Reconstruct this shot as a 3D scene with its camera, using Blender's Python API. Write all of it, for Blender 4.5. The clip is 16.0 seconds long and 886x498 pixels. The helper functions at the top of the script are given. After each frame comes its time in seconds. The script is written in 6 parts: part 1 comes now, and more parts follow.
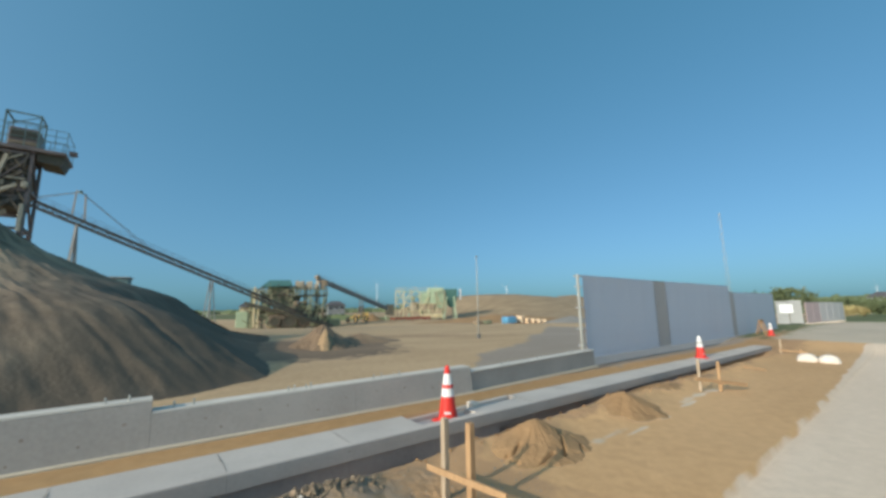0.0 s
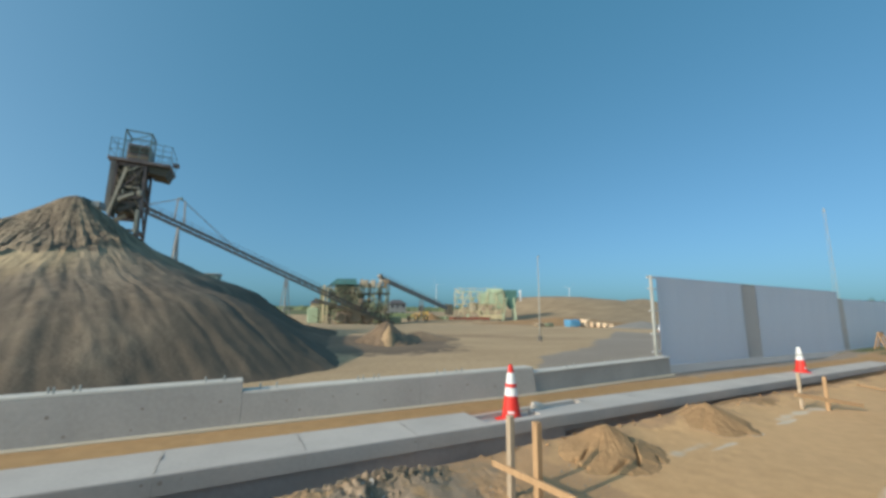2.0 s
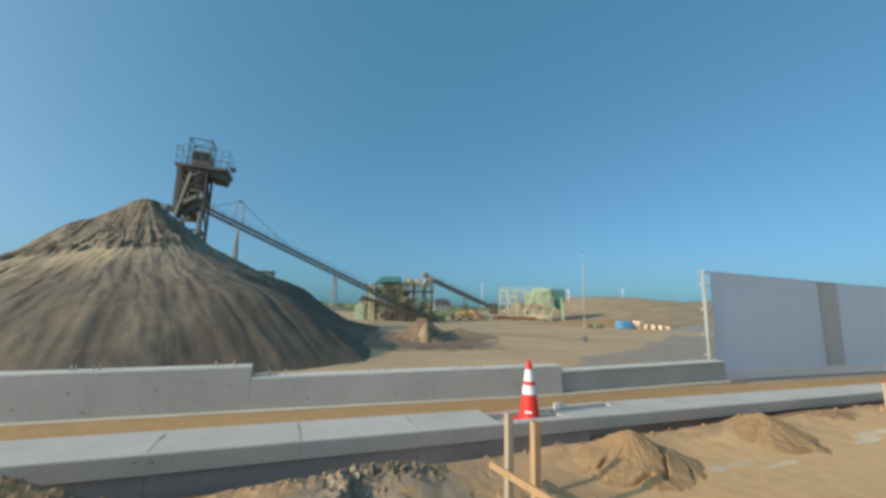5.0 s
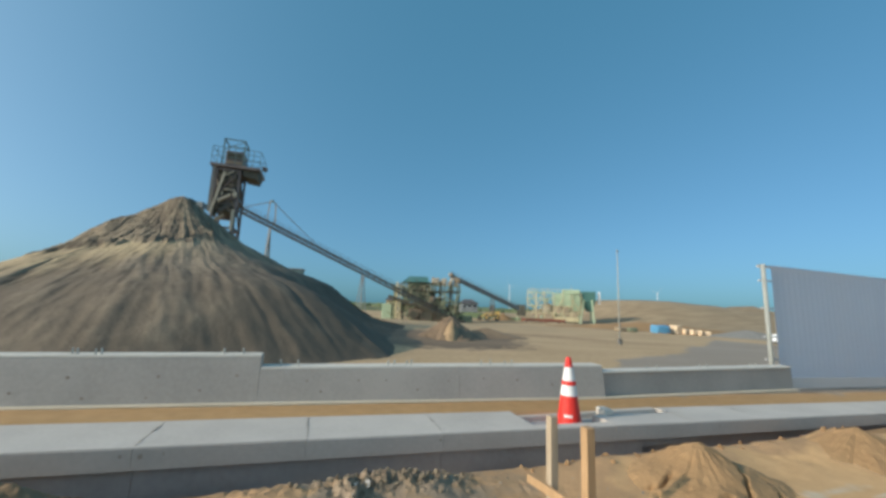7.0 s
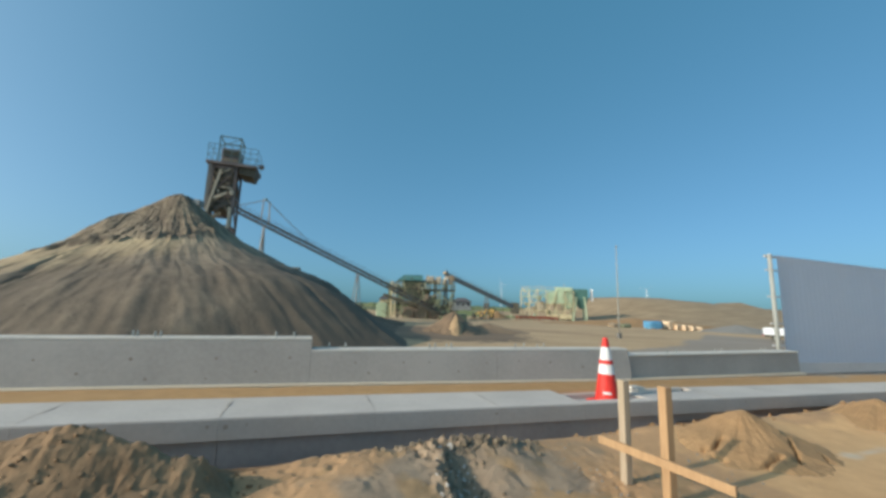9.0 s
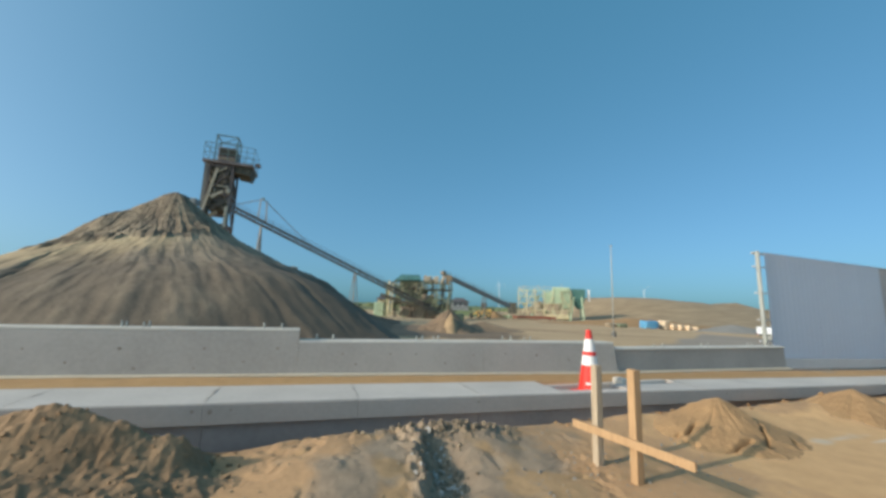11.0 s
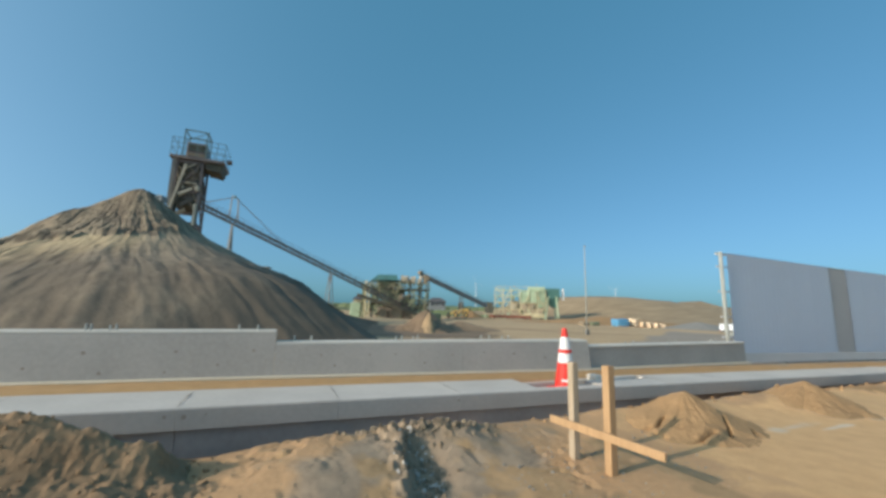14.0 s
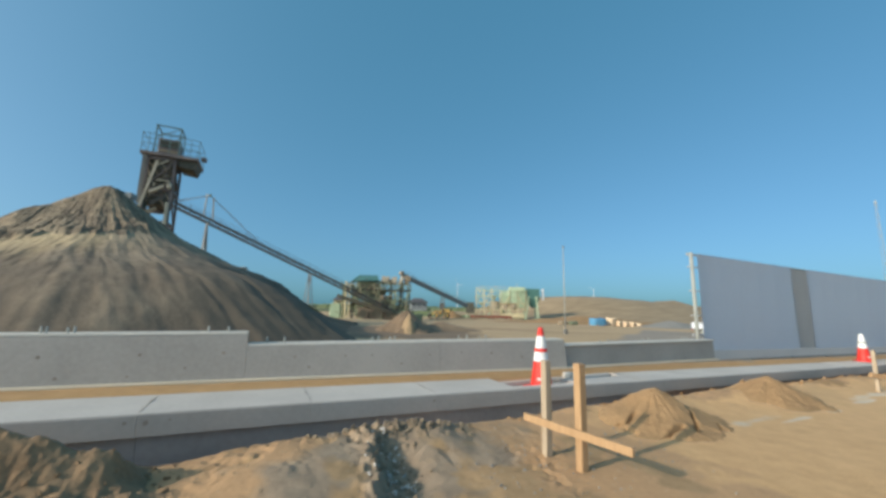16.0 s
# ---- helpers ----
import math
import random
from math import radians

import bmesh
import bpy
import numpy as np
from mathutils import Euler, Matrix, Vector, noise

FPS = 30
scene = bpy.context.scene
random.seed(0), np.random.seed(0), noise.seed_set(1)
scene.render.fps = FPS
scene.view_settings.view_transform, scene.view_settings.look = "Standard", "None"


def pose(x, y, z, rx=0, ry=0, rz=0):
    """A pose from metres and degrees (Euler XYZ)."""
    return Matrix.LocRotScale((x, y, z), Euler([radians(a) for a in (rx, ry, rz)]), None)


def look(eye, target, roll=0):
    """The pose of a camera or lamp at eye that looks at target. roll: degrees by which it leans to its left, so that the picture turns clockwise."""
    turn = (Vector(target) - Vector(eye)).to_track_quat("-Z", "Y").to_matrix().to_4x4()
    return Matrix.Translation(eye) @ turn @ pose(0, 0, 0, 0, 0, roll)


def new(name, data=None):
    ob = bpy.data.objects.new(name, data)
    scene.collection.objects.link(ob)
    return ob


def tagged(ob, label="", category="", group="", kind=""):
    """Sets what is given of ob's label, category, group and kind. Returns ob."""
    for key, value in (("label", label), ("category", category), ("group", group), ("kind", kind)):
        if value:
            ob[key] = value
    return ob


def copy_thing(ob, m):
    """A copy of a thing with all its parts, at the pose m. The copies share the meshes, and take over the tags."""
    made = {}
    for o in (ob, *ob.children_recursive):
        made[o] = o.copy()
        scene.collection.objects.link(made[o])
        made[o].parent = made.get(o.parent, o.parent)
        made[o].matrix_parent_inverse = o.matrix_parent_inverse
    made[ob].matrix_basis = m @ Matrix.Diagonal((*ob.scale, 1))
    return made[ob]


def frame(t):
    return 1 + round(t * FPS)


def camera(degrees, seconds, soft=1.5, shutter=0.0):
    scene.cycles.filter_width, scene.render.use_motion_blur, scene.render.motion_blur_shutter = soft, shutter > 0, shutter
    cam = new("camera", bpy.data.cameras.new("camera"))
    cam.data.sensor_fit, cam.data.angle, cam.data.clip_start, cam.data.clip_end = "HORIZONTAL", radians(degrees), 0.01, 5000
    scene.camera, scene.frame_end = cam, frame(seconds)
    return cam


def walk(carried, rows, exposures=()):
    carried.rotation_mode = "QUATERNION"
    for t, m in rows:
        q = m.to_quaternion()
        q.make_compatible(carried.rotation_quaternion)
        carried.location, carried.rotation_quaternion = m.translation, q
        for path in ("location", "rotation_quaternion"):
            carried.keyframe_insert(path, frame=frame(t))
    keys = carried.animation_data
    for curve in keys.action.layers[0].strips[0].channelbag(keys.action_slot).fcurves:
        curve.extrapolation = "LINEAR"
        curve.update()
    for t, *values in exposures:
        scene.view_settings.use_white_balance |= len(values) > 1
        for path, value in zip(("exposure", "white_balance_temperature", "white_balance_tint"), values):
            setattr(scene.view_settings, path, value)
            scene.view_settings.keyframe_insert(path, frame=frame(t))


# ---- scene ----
cam = camera(100.0, 16.0, soft=3.2)
PATH = [
    (0, (-0.164, -5.296, 1.437), (1.071, -3.753, 1.744), -1.0),
    (0.5, (-0.196, -5.262, 1.426), (0.994, -3.685, 1.735), -0.7),
    (1, (-0.209, -5.269, 1.413), (0.872, -3.614, 1.722), -0.1),
    (1.5, (-0.217, -5.27, 1.398), (0.802, -3.578, 1.708), 0.3),
    (2, (-0.222, -5.273, 1.391), (0.751, -3.554, 1.702), 0.5),
    (2.5, (-0.216, -5.297, 1.38), (0.721, -3.557, 1.691), 0.7),
    (3, (-0.244, -5.311, 1.366), (0.696, -3.573, 1.677), 0.7),
    (3.5, (-0.242, -5.316, 1.355), (0.619, -3.537, 1.663), 1.0),
    (3.7, (-0.225, -5.315, 1.352), (0.603, -3.521, 1.66), 1.2),
    (5.8, (0.736, -4.994, 1.247), (1.484, -3.164, 1.549), 1.4),
    (6, (0.806, -4.917, 1.242), (1.583, -3.1, 1.547), 1.3),
    (6.5, (0.854, -4.835, 1.186), (1.516, -2.973, 1.492), 2.0),
    (7, (0.534, -4.708, 1.119), (1.151, -2.83, 1.423), 2.3),
    (7.5, (0.3, -4.59, 1.092), (0.741, -2.661, 1.383), 2.9),
    (8, (0.211, -4.531, 1.042), (0.606, -2.592, 1.332), 3.1),
    (8.5, (-0.014, -4.534, 0.997), (0.504, -2.625, 1.293), 2.7),
    (8.7, (-0.086, -4.582, 0.961), (0.569, -2.716, 1.261), 1.8),
    (11, (0.037, -4.745, 0.825), (0.706, -2.885, 1.127), 1.9),
    (11.5, (0.035, -4.754, 0.819), (0.634, -2.869, 1.118), 2.3),
    (12, (0.041, -4.763, 0.825), (0.649, -2.882, 1.126), 2.2),
    (12.5, (0.043, -4.762, 0.822), (0.787, -2.931, 1.126), 1.6),
    (13, (0.026, -4.754, 0.822), (0.84, -2.953, 1.128), 1.3),
    (13.5, (0.02, -4.755, 0.828), (0.834, -2.954, 1.134), 1.3),
    (14, (-0.005, -4.761, 0.825), (0.778, -2.946, 1.13), 1.5),
    (14.5, (0.002, -4.759, 0.82), (0.745, -2.927, 1.126), 1.8),
    (15, (0.024, -4.756, 0.818), (0.798, -2.938, 1.124), 1.6),
    (15.5, (0.046, -4.758, 0.82), (0.866, -2.96, 1.127), 1.4),
    (16, (0.052, -4.77, 0.819), (0.924, -2.997, 1.129), 1.2),
]
walk(cam, [(t, look(eye, target, roll)) for t, eye, target, roll in PATH], [(0.0, -0.08), (8.7, -0.07), (11.0, 0.0), (16.0, 0.0)])

# ---- world, sun ----
SUN_EL, SUN_AZ = radians(23), radians(-94.8)
world = bpy.data.worlds.new("sky")
scene.world = world
world.use_nodes = True
wn = world.node_tree.nodes
sky = wn.new("ShaderNodeTexSky")
sky.sky_type = "NISHITA"
sky.sun_disc = False
sky.sun_elevation, sky.sun_rotation = SUN_EL, SUN_AZ
sky.air_density, sky.dust_density, sky.ozone_density = 0.5, 1.0, 1.5
link_sky = world.node_tree.links.new
wn["Background"].inputs["Strength"].default_value = 0.12


def blend_sky(kind, a, b):
    """a and b, each a socket or a colour, multiplied or added."""
    node = wn.new("ShaderNodeMix")
    node.data_type, node.blend_type = "RGBA", kind
    node.inputs["Factor"].default_value = 1.0
    for slot, value in (("A", a), ("B", b)):
        if isinstance(value, tuple):
            node.inputs[slot].default_value = (*value, 1)
        else:
            link_sky(value, node.inputs[slot])
    return node.outputs["Result"]


# the white aureole of the dusty air round the low sun
glow = wn.new("ShaderNodeTexSky")
glow.sky_type, glow.sun_disc = "NISHITA", False
glow.sun_elevation, glow.sun_rotation = SUN_EL, SUN_AZ
glow.air_density, glow.dust_density, glow.ozone_density = 0.5, 6.0, 3.0
# clear maritime air over it: an even blue airlight and a paler horizon
clear = blend_sky("ADD", blend_sky("MULTIPLY", sky.outputs[0], (0.35, 0.44, 0.40)), (0.19, 1.22, 1.87))
link_sky(blend_sky("ADD", clear, blend_sky("MULTIPLY", glow.outputs[0], (0.72, 0.80, 0.79))), wn["Background"].inputs["Color"])
sun_way = Vector((math.sin(SUN_AZ) * math.cos(SUN_EL), math.cos(SUN_AZ) * math.cos(SUN_EL), math.sin(SUN_EL)))
sun = new("sun", bpy.data.lights.new("sun", "SUN"))
sun.data.energy, sun.data.angle, sun.data.color = 3.25, radians(0.6), (1.0, 0.88, 0.72)
sun.matrix_world = look(sun_way * 200, (0, 0, 0))


# ---- materials ----
def surf(name, c1, c2, scale=3.0, rough=0.85, bump=0.2, fine=40.0, metal=0.0, streak=(1, 1, 1), spread=0.35, depth=0.01):
    """A weathered surface: two tones mixed at a large and a small scale, with fine relief. scale and fine: features a metre."""
    m = bpy.data.materials.new(name)
    m.use_nodes = True
    n, link = m.node_tree.nodes, m.node_tree.links.new
    bsdf = n["Principled BSDF"]
    tc, mp = n.new("ShaderNodeTexCoord"), n.new("ShaderNodeMapping")
    mp.inputs["Scale"].default_value = streak
    link(tc.outputs["Object"], mp.inputs["Vector"])
    a, b = n.new("ShaderNodeTexNoise"), n.new("ShaderNodeTexNoise")
    a.inputs["Scale"].default_value, a.inputs["Detail"].default_value = scale, 5
    b.inputs["Scale"].default_value, b.inputs["Detail"].default_value = fine, 3
    link(mp.outputs[0], a.inputs["Vector"])
    link(mp.outputs[0], b.inputs["Vector"])
    add = n.new("ShaderNodeMath")
    add.operation = "MULTIPLY_ADD"
    add.inputs[1].default_value = 0.5
    link(b.outputs[0], add.inputs[0])
    link(a.outputs[0], add.inputs[2])
    ramp = n.new("ShaderNodeMapRange")
    ramp.inputs["From Min"].default_value, ramp.inputs["From Max"].default_value = 0.75 - spread, 0.75 + spread
    link(add.outputs[0], ramp.inputs[0])
    info = n.new("ShaderNodeObjectInfo")
    shift = n.new("ShaderNodeMath")
    shift.operation = "MULTIPLY_ADD"
    shift.inputs[1].default_value = 0.25
    shift.use_clamp = True
    link(info.outputs["Random"], shift.inputs[0])
    link(ramp.outputs[0], shift.inputs[2])
    mix = n.new("ShaderNodeMix")
    mix.data_type = "RGBA"
    mix.inputs["A"].default_value, mix.inputs["B"].default_value = (*c1, 1), (*c2, 1)
    link(shift.outputs[0], mix.inputs["Factor"])
    link(mix.outputs["Result"], bsdf.inputs["Base Color"])
    bsdf.inputs["Roughness"].default_value, bsdf.inputs["Metallic"].default_value = rough, metal
    bsdf.inputs["Specular IOR Level"].default_value = 0.3
    bp = n.new("ShaderNodeBump")
    bp.inputs["Strength"].default_value, bp.inputs["Distance"].default_value = bump, depth
    link(add.outputs[0], bp.inputs["Height"])
    link(bp.outputs[0], bsdf.inputs["Normal"])
    return m


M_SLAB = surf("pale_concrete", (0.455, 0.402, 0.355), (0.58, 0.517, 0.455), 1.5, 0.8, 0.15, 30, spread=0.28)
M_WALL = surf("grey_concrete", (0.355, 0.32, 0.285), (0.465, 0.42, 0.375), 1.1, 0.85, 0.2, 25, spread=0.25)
M_FRONT = surf("front_concrete", (0.375, 0.335, 0.30), (0.475, 0.425, 0.385), 1.4, 0.85, 0.2, 25, spread=0.28)
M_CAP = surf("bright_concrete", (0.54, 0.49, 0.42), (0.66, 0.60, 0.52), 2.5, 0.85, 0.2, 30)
M_MORTAR = surf("cream_mortar", (0.54, 0.45, 0.33), (0.66, 0.56, 0.42), 3, 0.9, 0.2, 30)
M_BASE = surf("dark_concrete", (0.27, 0.26, 0.255), (0.40, 0.385, 0.375), 1.3, 0.85, 0.3, 20)
M_STAIN = surf("dark_stain", (0.248, 0.211, 0.175), (0.372, 0.316, 0.265), 8, 0.9, 0.1, 60)
M_SAND = surf("loose_sand", (0.27, 0.158, 0.076), (0.39, 0.236, 0.116), 3.5, 0.95, 0.8, 60)
M_BUFF = surf("buff_sand", (0.33, 0.222, 0.122), (0.43, 0.30, 0.172), 2.0, 0.95, 0.5, 30)
M_EARTH = surf("dug_earth", (0.178, 0.107, 0.059), (0.33, 0.212, 0.119), 3, 0.95, 0.7, 40)
M_CLOD = surf("grey_clods", (0.16, 0.122, 0.082), (0.315, 0.245, 0.165), 5, 0.95, 0.6, 50)
M_WOOD = surf("raw_timber", (0.322, 0.189, 0.095), (0.496, 0.311, 0.165), 6, 0.7, 0.25, 60, streak=(6, 6, 0.6))
M_GREYWOOD = surf("weathered_timber", (0.36, 0.275, 0.19), (0.49, 0.385, 0.275), 6, 0.75, 0.25, 60, streak=(6, 6, 0.6))
M_RED = surf("red_plastic", (0.62, 0.03, 0.025), (0.74, 0.05, 0.035), 4, 0.5, 0.05, 30)
M_WHITE = surf("white_sheeting", (0.70, 0.69, 0.68), (0.80, 0.79, 0.77), 6, 0.5, 0.05, 40)
M_FENCE = surf("coated_steel_sheet", (0.66, 0.69, 0.75), (0.72, 0.745, 0.80), 0.7, 0.5, 0.05, 8)
M_DULL = surf("dull_steel_sheet", (0.54, 0.51, 0.49), (0.60, 0.57, 0.545), 0.9, 0.6, 0.05, 8)
M_GALV = surf("galvanised_pipe", (0.27, 0.28, 0.255), (0.40, 0.40, 0.365), 5, 0.7, 0.1, 40)
M_RUST = surf("rusty_brown_steel", (0.115, 0.095, 0.09), (0.255, 0.21, 0.195), 1.2, 0.8, 0.2, 12)
M_BELT = surf("weathered_grey_steel", (0.105, 0.105, 0.1), (0.211, 0.2, 0.18), 1.0, 0.75, 0.1, 9)
M_STEEL = surf("grey_trestle_steel", (0.20, 0.205, 0.20), (0.30, 0.305, 0.295), 1.0, 0.7, 0.1, 9)
M_OLIVE = surf("dusty_olive_steel", (0.085, 0.07, 0.055), (0.24, 0.195, 0.145), 1.6, 0.8, 0.25, 9)
M_PIPE = surf("pale_tan_pipe", (0.42, 0.36, 0.26), (0.58, 0.50, 0.38), 1.5, 0.7, 0.1, 9)
M_SEASTEEL = surf("sea_green_steel", (0.10, 0.17, 0.175), (0.18, 0.26, 0.255), 1.5, 0.7, 0.1, 9)
M_GREEN = surf("faded_green_paint", (0.16, 0.185, 0.115), (0.30, 0.32, 0.20), 0.8, 0.65, 0.1, 6)
M_MINT = surf("mint_green_paint", (0.28, 0.40, 0.27), (0.52, 0.60, 0.41), 0.5, 0.6, 0.1, 4)
M_CREAM = surf("dusty_cream_paint", (0.46, 0.40, 0.24), (0.70, 0.60, 0.38), 0.6, 0.7, 0.1, 5)
M_TEAL = surf("dark_teal_sheet", (0.05, 0.135, 0.12), (0.085, 0.19, 0.165), 0.6, 0.6, 0.05, 5)
M_YELLOW = surf("ochre_machine_paint", (0.595, 0.355, 0.09), (0.744, 0.488, 0.16), 1, 0.6, 0.1, 6)
M_TAN = surf("dusty_tan_steel", (0.22, 0.17, 0.11), (0.36, 0.28, 0.19), 0.8, 0.75, 0.15, 6)
M_BROWN = surf("brown_sand", (0.17, 0.116, 0.0744), (0.318, 0.217, 0.135), 1.0, 0.95, 0.5, 12)
M_DARK = surf("oily_dark_steel", (0.0434, 0.0444, 0.035), (0.112, 0.105, 0.08), 1, 0.7, 0.2, 7)
M_REDOX = surf("red_oxide_steel", (0.273, 0.0777, 0.05), (0.397, 0.133, 0.085), 1, 0.7, 0.1, 7)
M_BLUE = surf("blue_tarpaulin", (0.0742, 0.25, 0.421), (0.127, 0.33, 0.51), 1.2, 0.45, 0.4, 6)
M_BAG = surf("cream_woven_bag", (0.66, 0.46, 0.29), (0.78, 0.60, 0.41), 2, 0.8, 0.3, 20)
M_PANEL = surf("pale_grey_panel", (0.29, 0.295, 0.29), (0.36, 0.365, 0.355), 0.8, 0.6, 0.05, 6)
M_NET = surf("faded_pink_netting", (0.46, 0.36, 0.35), (0.58, 0.44, 0.42), 2.5, 0.8, 0.2, 12)
M_SACK = surf("white_sandbag", (0.55, 0.50, 0.44), (0.72, 0.66, 0.58), 4, 0.8, 0.4, 40)
M_GREYHEAP = surf("grey_crushed_stone", (0.19, 0.175, 0.155), (0.29, 0.265, 0.235), 1.5, 0.95, 0.5, 14)
M_STONE = surf("pale_stone", (0.34, 0.31, 0.27), (0.5, 0.455, 0.40), 9, 0.9, 0.4, 60)
M_LEAF = surf("leaf", (0.085, 0.115, 0.055), (0.165, 0.195, 0.095), 1.2, 0.8, 0.3, 9)
M_GRASS = surf("meadow_grass", (0.10, 0.135, 0.05), (0.22, 0.24, 0.10), 0.9, 0.9, 0.4, 9)
M_DRY = surf("pale_dry_grass", (0.372, 0.3, 0.13), (0.521, 0.422, 0.2), 1.2, 0.9, 0.3, 9)
M_BARK = surf("bark", (0.112, 0.0722, 0.045), (0.186, 0.122, 0.08), 4, 0.9, 0.5, 30)
M_HOUSE = surf("house_plaster", (0.446, 0.389, 0.33), (0.57, 0.5, 0.42), 0.4, 0.9, 0.05, 4)
M_ROOF = surf("dark_tiles", (0.0744, 0.0722, 0.075), (0.136, 0.122, 0.12), 0.8, 0.7, 0.2, 6)
M_GLASS = surf("dark_window_glass", (0.03, 0.04, 0.05), (0.05, 0.06, 0.07), 1, 0.15, 0.0, 5)
M_PALEBLADE = surf("pale_turbine_paint", (0.70, 0.72, 0.74), (0.78, 0.79, 0.80), 0.1, 0.5, 0.0, 1)


def pile_material():
    """Quarry sand: radial streaks of dark and pale tone, coarse near the top, some shade toned in."""
    m = surf("quarry_sand", (0.138, 0.10, 0.064), (0.46, 0.34, 0.195), 0.5, 0.95, 0.7, 14.0, depth=0.035)
    n, link = m.node_tree.nodes, m.node_tree.links.new
    at, dark_tone = n.new("ShaderNodeAttribute"), n.new("ShaderNodeAttribute")
    at.attribute_name, dark_tone.attribute_name = "streak", "grey"
    mix = [x for x in n if x.bl_idname == "ShaderNodeMix"][0]
    was = mix.inputs["Factor"].links[0].from_socket
    add = n.new("ShaderNodeMath")
    add.operation = "MULTIPLY_ADD"
    add.use_clamp = True
    add.inputs[1].default_value = 1.0
    link(at.outputs["Fac"], add.inputs[0])
    sub = n.new("ShaderNodeMath")
    sub.operation = "MULTIPLY_ADD"
    sub.inputs[1].default_value, sub.inputs[2].default_value = 0.45, -0.26
    link(was, sub.inputs[0])
    link(sub.outputs[0], add.inputs[2])
    link(add.outputs[0], mix.inputs["Factor"])
    # greyer tone for the crust, and for shade put into the flank
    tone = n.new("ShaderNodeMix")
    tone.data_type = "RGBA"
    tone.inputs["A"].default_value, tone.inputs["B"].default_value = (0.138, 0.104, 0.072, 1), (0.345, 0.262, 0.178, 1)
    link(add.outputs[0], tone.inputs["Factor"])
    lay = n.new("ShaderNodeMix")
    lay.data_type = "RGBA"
    link(dark_tone.outputs["Fac"], lay.inputs["Factor"])
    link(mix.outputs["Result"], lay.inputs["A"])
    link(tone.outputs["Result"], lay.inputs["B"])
    link(lay.outputs["Result"], n["Principled BSDF"].inputs["Base Color"])
    return m


